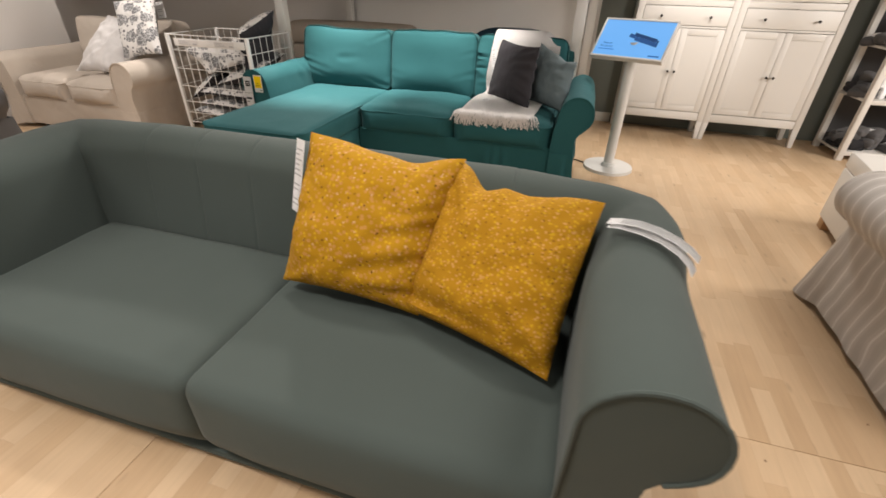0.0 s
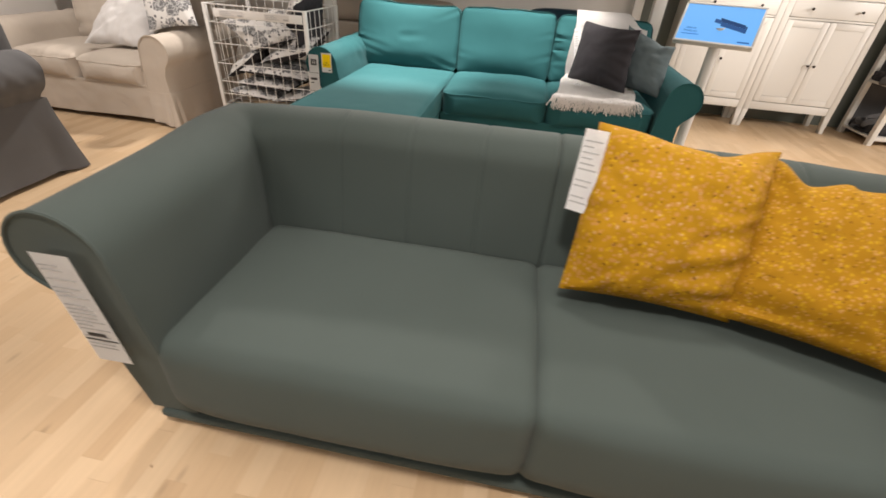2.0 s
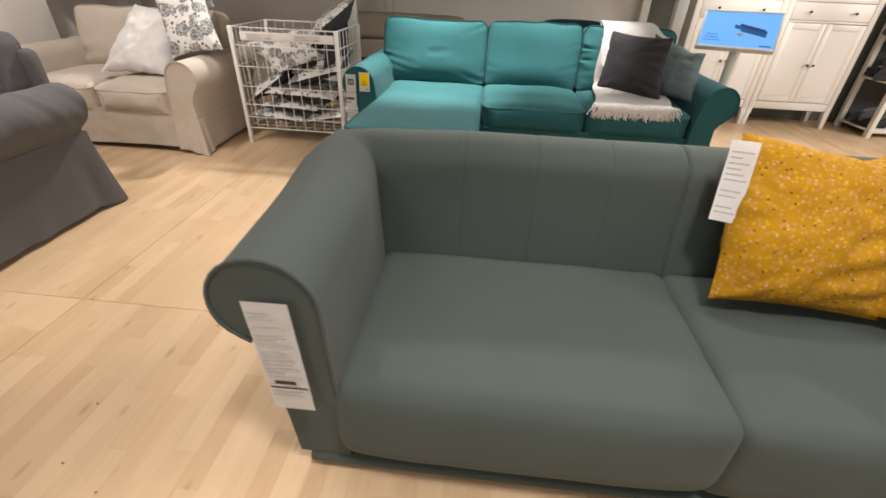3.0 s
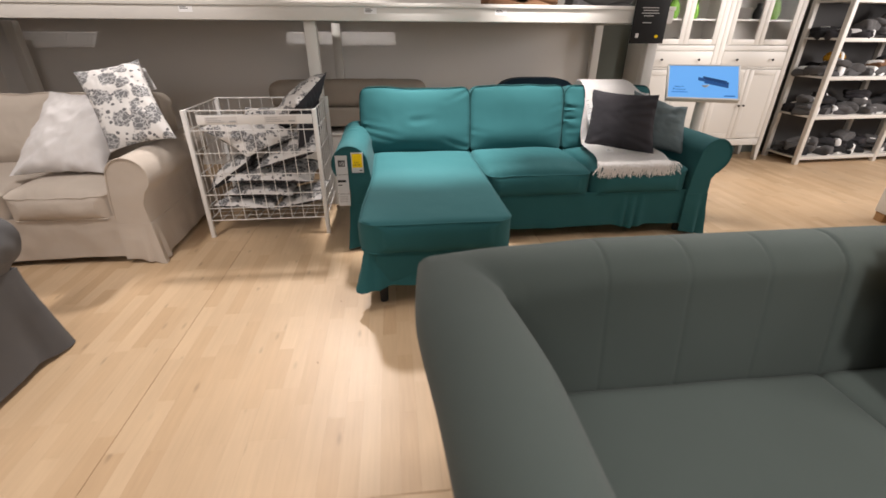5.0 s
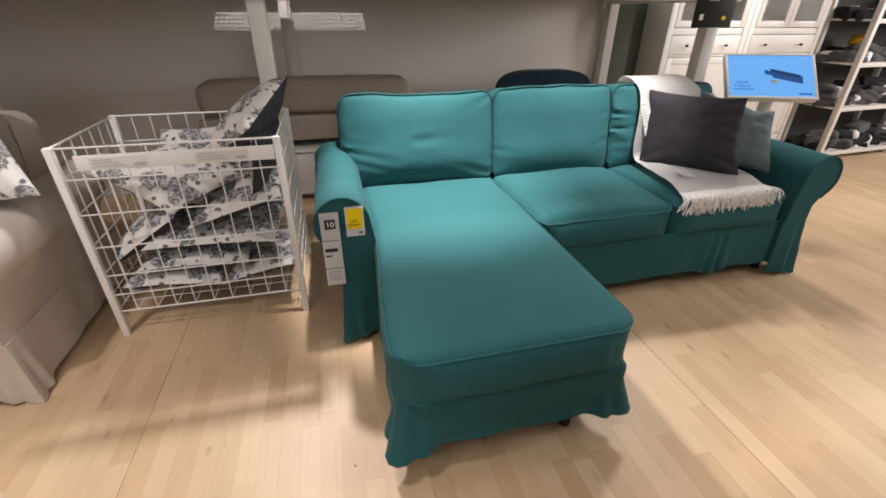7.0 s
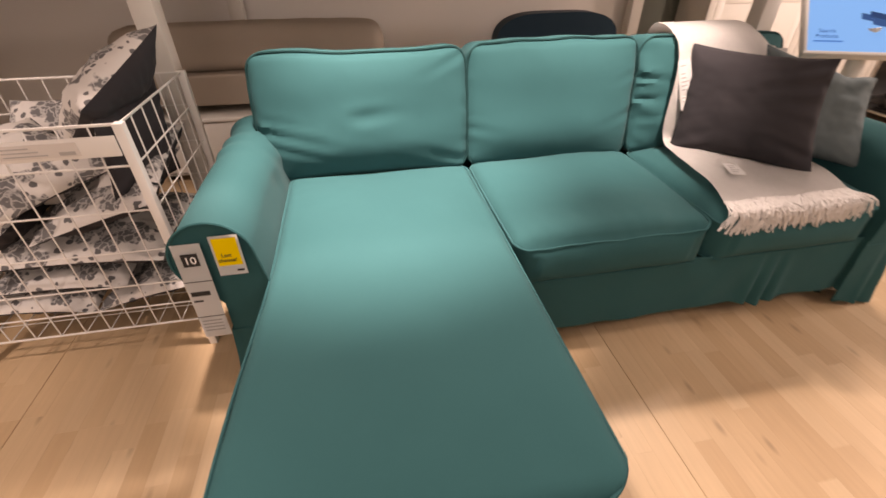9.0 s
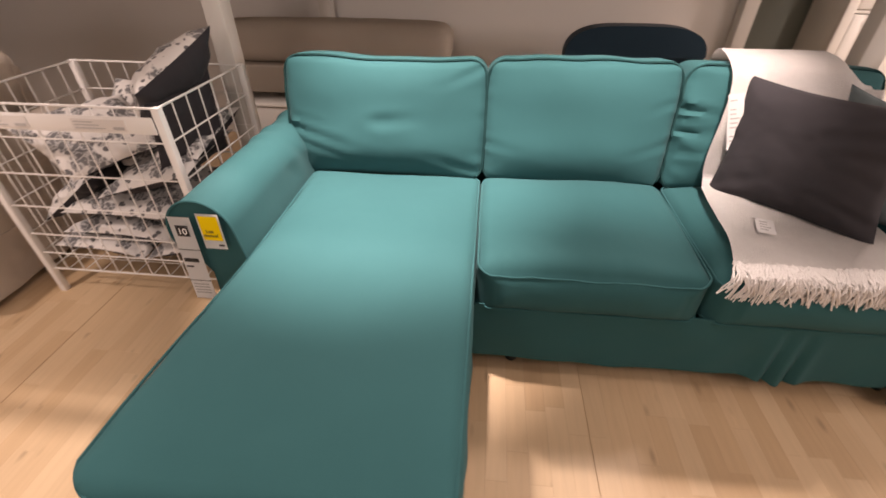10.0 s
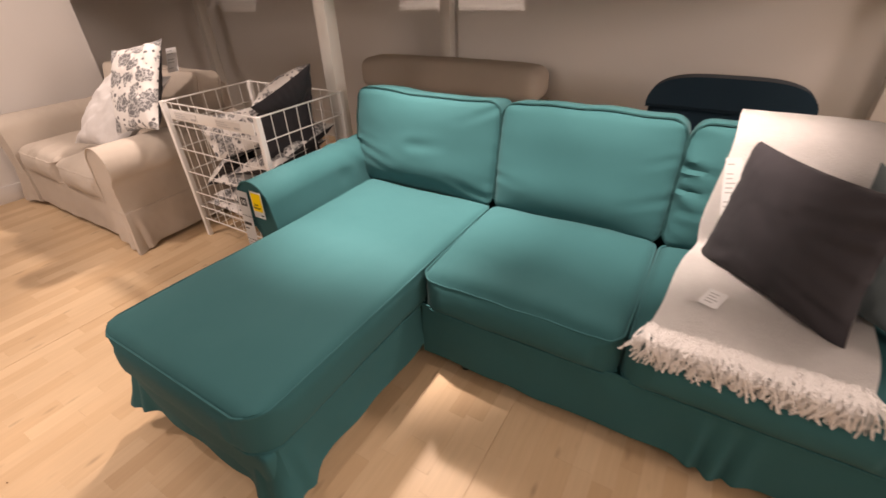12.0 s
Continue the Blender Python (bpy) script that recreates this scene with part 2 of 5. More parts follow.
    l.new(rr.outputs["Result"], b.inputs["Roughness"])
    return m


def glowing(name, colour, strength):
    m = bpy.data.materials.new(name)
    m.use_nodes = True
    b = m.node_tree.nodes["Principled BSDF"]
    b.inputs["Base Color"].default_value = (*[c * 0.3 for c in colour], 1)
    b.inputs["Roughness"].default_value, b.inputs["Specular IOR Level"].default_value = 0.3, 0.3
    b.inputs["Emission Color"].default_value = (*colour, 1)
    b.inputs["Emission Strength"].default_value = strength
    return m


MUSTARD_BIG = spotted("mustard cotton, scattered flowers", (0.34, 0.175, 0.005), [((0.375, 0.185, 0.043), 0.33), ((0.43, 0.25, 0.007), 0.22), ((0.44, 0.255, 0.11), 0.16), ((0.15, 0.07, 0.006), 0.12)], 58, 1.0)
MUSTARD_SMALL = spotted("mustard cotton, dense flowers", (0.315, 0.155, 0.005), [((0.405, 0.215, 0.06), 0.25), ((0.405, 0.235, 0.007), 0.25), ((0.16, 0.075, 0.006), 0.14)], 76, 1.0)
FLORAL = floral("white cotton with grey blossoms")
WAVY = wavy("grey cover with wavy stripes")
CHARCOAL = material("charcoal velvet", (0.03, 0.028, 0.032), 0.85, (0.038, 0.036, 0.041), 5, 0.25, 400, sheen=0.04, crumple=0.1)
SLATE = material("slate blue cotton", (0.115, 0.15, 0.16), 0.85, (0.13, 0.165, 0.175), 5, 0.3, 400, sheen=0.05, crumple=0.15)
OFFWHITE = material("off-white cotton", (0.68, 0.66, 0.65), 0.9, (0.63, 0.61, 0.60), 5, 0.3, 400, crumple=0.5)
KNIT = material("cream woven wool", (0.84, 0.82, 0.80), 0.95, (0.76, 0.74, 0.72), 40, 0.9, 260, bump_distance=0.006)
SOOT = material("black brown fabric", (0.018, 0.018, 0.02), 0.95, (0.03, 0.03, 0.032), 9, 0.4, 300)
BROWN = material("brown fabric", (0.14, 0.075, 0.04), 0.9, (0.18, 0.1, 0.055), 9, 0.4, 300)
PAPER = material("white paper", (0.87, 0.87, 0.87), 0.6, (0.83, 0.83, 0.83), 12)
PALE_PAPER = material("pale paper", (0.72, 0.70, 0.68), 0.6, (0.68, 0.66, 0.64), 12)
INK = material("black print", (0.03, 0.03, 0.03), 0.6)
PALE_INK = material("grey print", (0.45, 0.45, 0.45), 0.6)
YELLOW = material("yellow print", (0.85, 0.6, 0.0), 0.5)
# beige made darker: holds the shade under the display shelf
BEIGE_SHADED = material("beige fabric with shade painted in", (0.40, 0.35, 0.295), 0.9, (0.44, 0.385, 0.325), 6, 0.3, 500)
BRONZE = material("dark bronze metal", (0.05, 0.045, 0.04), 0.4, metal=0.8)
METALGREY = material("light grey lacquered metal", (0.66, 0.65, 0.62), 0.35, (0.63, 0.62, 0.59), 6)
LEAFGREEN = material("green glaze", (0.16, 0.34, 0.05), 0.3, (0.2, 0.4, 0.07), 8)
BLACKBOARD = material("black sign board", (0.016, 0.016, 0.017), 0.45, (0.022, 0.022, 0.023), 10)
OAK = material("oak wood", (0.42, 0.25, 0.12), 0.5, (0.32, 0.18, 0.08), 30)
STRIP = wood_strips("birch strip", False)
STRIP_REST = wood_strips("birch strips", True)
SCREEN = glowing("lit display blue", (0.15, 0.42, 0.86), 0.85)
SCREEN_TEXT = glowing("display dark blue", (0.02, 0.12, 0.42), 0.7)
SCREEN_TEXT2 = glowing("display mid blue", (0.03, 0.2, 0.7), 0.6)
SCREEN_SOFA = glowing("display grey", (0.015, 0.06, 0.19), 0.6)
SCREEN_SOFA2 = glowing("display pale grey", (0.025, 0.1, 0.3), 0.6)
GLASS = bpy.data.materials.new("clear glass")
GLASS.use_nodes = True
gb = GLASS.node_tree.nodes["Principled BSDF"]
gb.inputs["Transmission Weight"].default_value, gb.inputs["Roughness"].default_value, gb.inputs["IOR"].default_value = 1.0, 0.02, 1.1


# ---- mesh helpers ----
def mesh_from(name, bm, mat, smooth=True):
    me = bpy.data.meshes.new(name)
    bmesh.ops.recalc_face_normals(bm, faces=bm.faces)
    bm.to_mesh(me)
    bm.free()
    if smooth:
        me.shade_smooth()
        me.set_sharp_from_angle(angle=radians(40))
    me.materials.append(mat)
    return me


def part(name, bm, mat, parent=None, label="", smooth=True, at=None):
    ob = new(name, mesh_from(name, bm, mat, smooth))
    if parent:
        ob.parent = parent
    if at is not None:
        ob.matrix_basis = at
    return tagged(ob, label)


def thing(name, at, label, category, group="", kind=""):
    ob = new(name)
    ob.empty_display_size = 0.05
    ob.matrix_basis = at
    return tagged(ob, label, category, group, kind)


def box(x0, y0, z0, x1, y1, z1, bevel=0.0, bm=None, seg=2):
    one = bmesh.new()
    bmesh.ops.create_cube(one, size=1)
    for v in one.verts:
        v.co = Vector((x0 + (v.co.x + 0.5) * (x1 - x0), y0 + (v.co.y + 0.5) * (y1 - y0), z0 + (v.co.z + 0.5) * (z1 - z0)))
    if bevel:
        bmesh.ops.bevel(one, geom=one.edges[:], offset=bevel, segments=seg, affect="EDGES", profile=0.5)
    if bm is None:
        return one
    tmp = bpy.data.meshes.new("tmp")
    one.to_mesh(tmp)
    one.free()
    bm.from_mesh(tmp)
    bpy.data.meshes.remove(tmp)
    return bm


def tube(points, r, bm=None, sides=8, closed=False):
    bm = bm or bmesh.new()
    pts = [Vector(p) for p in points]
    rings, last = [], None
    count = len(pts)
    for i, p in enumerate(pts):
        a, b = pts[i - 1] if (i or closed) else p, pts[(i + 1) % count] if (i < count - 1 or closed) else p
        d = (b - a).normalized()
        if last is None:
            u = d.orthogonal().normalized()
        else:
            u = (last - d * last.dot(d)).normalized()
        last = u
        w = d.cross(u)
        rings.append([bm.verts.new(p + (u * math.cos(k * math.tau / sides) + w * math.sin(k * math.tau / sides)) * r) for k in range(sides)])
    pairs = list(zip(rings, rings[1:])) + ([(rings[-1], rings[0])] if closed else [])
    for ra, rb in pairs:
        for k in range(sides):
            bm.faces.new((ra[k], ra[(k + 1) % sides], rb[(k + 1) % sides], rb[k]))
    if not closed:
        bm.faces.new(rings[0][::-1]), bm.faces.new(rings[-1])
    return bm


def soft_box(w, d, h, r, crown=0.0, nx=22, ny=22, nz=8, wrinkle=0.0, seed=0, front=0.0, ruche=0.0, pucker=0.0):
    """An upholstered block centred on the origin: rounded edges, a crowned top and slight creases."""
    bm = bmesh.new()
    half = Vector((w / 2, d / 2, h / 2))
    counts = (nx, ny, nz)
    seen = {}

    def put(i, j, k):
        key = (i, j, k)
        if key not in seen:
            s = [math.sin(math.pi / 2 * (2 * a / c - 1)) if c > 4 else 2 * a / c - 1 for a, c in zip(key, counts)]
            p = Vector((s[0] * half.x, s[1] * half.y, s[2] * half.z))
            q = Vector([max(-e + r, min(e - r, c)) for c, e in zip(p, half)])
            out = p - q
            if out.length > 1e-9:
                p = q + out.normalized() * r
            fx, fy = 1 - (p.x / half.x) ** 4, 1 - (p.y / half.y) ** 4
            if p.z > 0:
                p.z += crown * fx * fy * p.z / half.z
            p.y -= front * max(0, 1 - (p.z / half.z) ** 2) * fx * (p.y < 0)
            if wrinkle:
                p += out.normalized() * wrinkle * noise.fractal(Vector((p.x * 4 + seed, p.y * 4, p.z * 6)), 1.0, 2.0, 3) if out.length > 1e-9 else Vector((0, 0, wrinkle * noise.fractal(Vector((p.x * 4 + seed, p.y * 4, p.z * 4)), 1.0, 2.0, 3)))
            if ruche:
                near = max(0, abs(p.x) / half.x - 0.86) / 0.14
                p.z += ruche * near * math.sin(p.y * 75 + 3 * math.sin(p.y * 21 + seed) + seed)
                p.x += ruche * near * math.sin(p.y * 58 + seed * 2)
            if pucker:
                near = max(0, -p.y / half.y - 0.66) / 0.34
                p.z += pucker * near * (1.2 - near) * (p.z > 0) * math.sin(p.x * 62 + 4 * math.sin(p.x * 17 + seed))
            seen[key] = bm.verts.new(p)
        return seen[key]

    for axis in range(3):
        a, b = [(1, 2), (0, 2), (0, 1)][axis]
        for side in (0, counts[axis]):
            for i in range(counts[a]):
                for j in range(counts[b]):
                    quad = []
                    for di, dj in ((0, 0), (1, 0), (1, 1), (0, 1)):
                        key = [0, 0, 0]
                        key[axis], key[a], key[b] = side, i + di, j + dj
                        quad.append(put(*key))
                    bm.faces.new(quad)
    return bm


def edge_loop(w, d, r, z, crown=0.0, n=10, side=0.0):
    """Points of a rounded rectangle, for piping; they lie on the top edge of a soft_box of that size."""
    pts = []
    for cx, cy, a0 in ((1, 1, 0), (-1, 1, 90), (-1, -1, 180), (1, -1, 270)):
        for k in range(n + 1):
            a = radians(a0 + 90 * k / n)
            pts.append((cx * (w / 2 - r) + r * math.cos(a), cy * (d / 2 - r) + r * math.sin(a), z))
    return pts


def pillow(w, h, t, n=44, pull=0.085, wrinkle=0.006, seed=0, folds=(), dips=()):
    """A stuffed square cushion standing in the xz plane, its middle at the origin."""
    bm = bmesh.new()
    sheets = []
    for side in (1, -1):
        grid = []
        for i in range(n + 1):
            row = []
            for j in range(n + 1):
                u, v = 2 * i / n - 1, 2 * j / n - 1
                x = u * w / 2 * (1 - pull * (1 - v * v) * u * u)
                z = v * h / 2 * (1 - pull * (1 - u * u) * v * v)
                e = max(0, (1 - abs(u) ** 3)) ** 0.62 * max(0, (1 - abs(v) ** 3)) ** 0.62
                crease = noise.fractal(Vector((u * 2.2 + seed, v * 2.2, side * 3 + seed)), 1.0, 2.0, 3)
                rim = max(abs(u), abs(v))
                radial = (math.sin(math.atan2(v, u) * 13 + seed) + 0.8 * math.sin(math.atan2(v, u) * 29 + 2 * seed)) * rim ** 3
                y = side * (t / 2 * e + (1.4 * wrinkle * crease + 0.35 * wrinkle * radial) * min(1, e * 3))
                for u0, v0, u1, v1, deep, wide in folds:
                    f = max(0, min(1, ((u - u0) * (u1 - u0) + (v - v0) * (v1 - v0)) / ((u1 - u0) ** 2 + (v1 - v0) ** 2)))
                    away = (u - u0 - f * (u1 - u0)) * (v1 - v0) - (v - v0 - f * (v1 - v0)) * (u1 - u0)
                    gap = math.hypot(u - u0 - f * (u1 - u0), v - v0 - f * (v1 - v0)) / wide
                    y -= side * deep * (1 - 0.6 * f) * (math.exp(-gap * gap) - 0.7 * math.exp(-(gap - 1.6) ** 2) * (away > 0)) * min(1, e * 4)
                for u0, deep, wide in dips:
                    z -= deep * h * math.exp(-((u - u0) / wide) ** 2) * max(0, v) ** 2
                on_rim = i in (0, n) or j in (0, n)
                if on_rim and side == -1:
                    row.append(sheets[0][i][j])
                else:
                    row.append(bm.verts.new((x, y, z)))
            grid.append(row)
        sheets.append(grid)
        for i in range(n):
            for j in range(n):
                bm.faces.new((grid[i][j], grid[i + 1][j], grid[i + 1][j + 1], grid[i][j + 1]))
    return bm


def sweep(profile, path, cap=True):
    """A closed profile of (n, z) carried along a path of (x, y, nx, ny): n goes along the path's normal."""
    bm = bmesh.new()
    rings = []
    for item in path:
        x, y, nx, ny = item[:4]
        dent = item[4] if len(item) > 4 else 0.0
        ring = []
        for k, (n, z) in enumerate(profile):
            c = n - dent * profile_weight(profile, k) if dent else n
            ring.append(bm.verts.new((x + nx * c, y + ny * c, z)))
        rings.append(ring)
    count = len(profile)
    for a, b in zip(rings, rings[1:]):
        for k in range(count):
            bm.faces.new((a[k], a[(k + 1) % count], b[(k + 1) % count], b[k]))
    if cap:
        bm.faces.new(rings[0][::-1]), bm.faces.new(rings[-1])
    return bm


def profile_weight(profile, k):
    mid = sum(p[0] for p in profile) / len(profile)
    return 1.0 if profile[k][0] < mid else 0.0


def roll_profile(z0, z1, inner, roll_a, roll_b, panel, lean=0.0):
    """Upright of a sofa's arm or back: flat inner face, a roll over the top outwards, a recessed outer panel."""
    cx, cz = inner + lean + roll_a, z1 - roll_b
    pts = [(inner, z0), (inner + lean * 0.3, z0 + (cz - z0) * 0.4), (inner + lean * 0.7, z0 + (cz - z0) * 0.75)]
    for k in range(0, 19):
        a = radians(180 - k * 13)
        pts.append((cx + roll_a * math.cos(a), cz + roll_b * math.sin(a)))
    last = pts[-1]
    pts.append((min(last[0], panel + 0.02), last[1] - 0.015))
    pts.append((panel, last[1] - 0.05))
    pts.append((panel, z0))
    return pts


# ---- structure ----
def wall(name, x0, y0, z0, x1, y1, z1, mat):
    return tagged(part(name, box(x0, y0, z0, x1, y1, z1), mat, smooth=False), kind="structure", category="wall", label=mat.name + " on a plain wall")


floor = tagged(part("floor", box(-6.1, -2.6, -0.1, 5.2, 5.5, -0.002), FLOOR, smooth=False), "light birch strip floor", "floor", kind="structure")
# unseen lid over the room, dark to hold the ambient light down
tagged(part("ceiling", box(-6.2, -2.8, 3.6, 5.4, 5.9, 3.7), WALL_UNSEEN, smooth=False), "unseen ceiling, dark to cut bounced light", "ceiling", kind="structure")
wall("wall_north", -6.1, 5.4, 0, 0.29, 5.6, 3.6, WALL)
wall("wall_north_green", 0.29, 5.4, 0, 5.4, 5.6, 3.6, WALL_GREEN)
wall("wall_west", -5.45, -2.6, 0, -5.27, 3.97, 3.6, WALL_LIGHT)
wall("wall_west_recess", -6.1, 3.97, 0, -5.75, 5.4, 3.6, WALL_LIGHT)
# unseen closing walls, dark for the same low bounce
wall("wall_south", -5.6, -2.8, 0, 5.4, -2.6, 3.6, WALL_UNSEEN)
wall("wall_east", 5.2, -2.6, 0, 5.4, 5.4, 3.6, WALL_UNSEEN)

# ---- display rack over the sofas ----
rack = thing("display_rack", pose(0, 0, 0), "white steel display shelf with square posts over the sofas", "display shelf")
for x, y in ((-2.55, 4.05), (0.125, 4.075), (0.21, 5.3), (-2.5, 5.3), (-5.3, 5.1)):
    part("post", box(x - 0.042, y - 0.042, 0, x + 0.042, y + 0.042, 1.41, 0.005), WHITE, rack)
part("beam", box(-5.9, 3.95, 1.41, 0.2, 4.0, 1.52, 0.004), WHITE, rack)
part("ledge", box(-5.9, 3.935, 1.5, 0.2, 3.95, 1.525, 0.003), WHITE, rack)
part("end_beam", box(0.16, 4.0, 1.41, 0.2, 5.36, 1.5, 0.004), WHITE, rack)
bm = box(-5.9, 4.0, 1.44, 0.16, 4.95, 1.47)
box(-5.9, 5.2, 1.44, 0.16, 5.39, 1.47, bm=bm)
for x0, x1 in ((-5.9, -5.4), (-4.7, -2.95), (-1.95, 0.16)):
    box(x0, 4.95, 1.44, x1, 5.2, 1.47, bm=bm)
part("deck", bm, WHITE, rack, smooth=False)
for x0, x1 in ((-5.4, -4.7), (-2.95, -2.53), (-2.47, -1.95)):
    bm = bmesh.new()
    for k in range(int((x1 - x0) / 0.03)):
        tube([(x0 + 0.03 * k, 4.94, 1.455), (x0 + 0.03 * k, 5.21, 1.455)], 0.004, bm, 4)
    for k in range(6):
        tube([(x0, 4.96 + 0.045 * k, 1.45), (x1, 4.96 + 0.045 * k, 1.45)], 0.004, bm, 4)
    tagged(part("wire_mesh", bm, WIRE, rack), kind="stuff")
for x, n in ((-2.15, 3), (-3.4, 2), (-1.2, 2)):
    bm = box(x, 3.9485, 1.455, x + 0.09, 3.9495, 1.492)
    part("shelf_label", bm, PAPER, rack, smooth=False)
    for k in range(n):
        part("print", box(x + 0.008, 3.947, 1.484 - 0.009 * k, x + 0.05 + 0.01 * (k % 2), 3.9484, 1.488 - 0.009 * k), INK, rack, smooth=False)


# ---- sofas with rolled arms and loose covers ----
def skirt(points, z_top, z_low, flare, seed=0.0, step=0.012, wave=0.012, corners=(), pleat=0.02):
    """A hanging cloth along a line of (x, y); it hangs outwards to the right-hand side of the line and swings out at the corners."""
    line = []
    for (x0, y0), (x1, y1) in zip(points, points[1:]):
        length = math.hypot(x1 - x0, y1 - y0)
        n = max(2, int(length / step))
        for k in range(n):
            f = k / n
            line.append((x0 + (x1 - x0) * f, y0 + (y1 - y0) * f, (y1 - y0) / length, -(x1 - x0) / length))
    line.append((*points[-1], *line[-1][2:]))
    normals = []
    for i in range(len(line)):
        near = line[max(0, i - 3):i + 4]
        v = Vector((sum(p[2] for p in near), sum(p[3] for p in near)))
        normals.append(v.normalized())
    bm = bmesh.new()
    rows, run = [], 0.0
    layers = 9
    for i, (x, y, _, _) in enumerate(line):
        if i:
            run += math.hypot(x - line[i - 1][0], y - line[i - 1][1])
        beside = min([1.0] + [math.hypot(x - cx, y - cy) for cx, cy in corners])
        close = min(1.0, beside / 0.13)
        swing = flare * (0.45 + 1.4 * (1 - close) ** 1.5)
        col = []
        for k in range(layers):
            f = k / (layers - 1)
            ripple = wave * math.sin(run * 23 + seed + 1.7 * noise.noise(Vector((run * 3, seed, 0)))) * f
            tuck = pleat * f ** 0.8 * (math.exp(-((beside - 0.035) / 0.016) ** 2) - 0.4 * math.exp(-((beside - 0.065) / 0.022) ** 2))
            out = swing * f ** 1.3 - tuck + ripple + 0.004 * noise.noise(Vector((run * 9, f * 4, seed)))
            low = z_low + 0.005 * math.sin(run * 6 + seed) - 0.03 * (1 - close)
            col.append((x + normals[i].x * out, y + normals[i].y * out, z_top + (low - z_top) * f, normals[i]))
        rows.append(col)
    outer = [[bm.verts.new(p[:3]) for p in col] for col in rows]
    inner = [[bm.verts.new((p[0] - p[3].x * 0.006, p[1] - p[3].y * 0.006, p[2])) for p in col] for col in rows]
    for i in range(len(rows) - 1):
        for k in range(layers - 1):
            bm.faces.new((outer[i][k], outer[i + 1][k], outer[i + 1][k + 1], outer[i][k + 1]))
            bm.faces.new((inner[i][k], inner[i][k + 1], inner[i + 1][k + 1], inner[i + 1][k]))
        for k in (0, layers - 1):
            bm.faces.new((outer[i][k], outer[i + 1][k], inner[i + 1][k], inner[i][k]))
    for i in (0, len(rows) - 1):
        for k in range(layers - 1):
            bm.faces.new((outer[i][k], outer[i][k + 1], inner[i][k + 1], inner[i][k]))
    return bm


def pull_in(p, hx, hy, rho):
    """Rounds the two front corners of a seat in plan with the radius rho."""
    x, y, z = p
    dx, dy = abs(x) - (hx - rho), -y - (hy - rho)
    if dx > 0 and dy > 0:
        f = min(1.0, rho / math.hypot(dx, dy))
        return (math.copysign(hx - rho + dx * f, x), -(hy - rho + dy * f), z)
    return (x, y, z)


def smooth_step(f):
    f = max(0.0, min(1.0, f))
    return f * f * (3 - 2 * f)


def crease_depth(u, v, creases):
    """Depth of soft folds at (u, v); each fold runs from (u0, v0) to (u1, v1) with a depth and a width."""
    total = 0.0
    for u0, v0, u1, v1, deep, wide in creases:
        f = max(0.0, min(1.0, ((u - u0) * (u1 - u0) + (v - v0) * (v1 - v0)) / ((u1 - u0) ** 2 + (v1 - v0) ** 2)))
        gap = math.hypot(u - u0 - f * (u1 - u0), v - v0 - f * (v1 - v0)) / wide
        total += deep * (1 - 0.8 * f) * (math.exp(-gap * gap) - 0.55 * math.exp(-(gap - 1.7) ** 2))
    return total


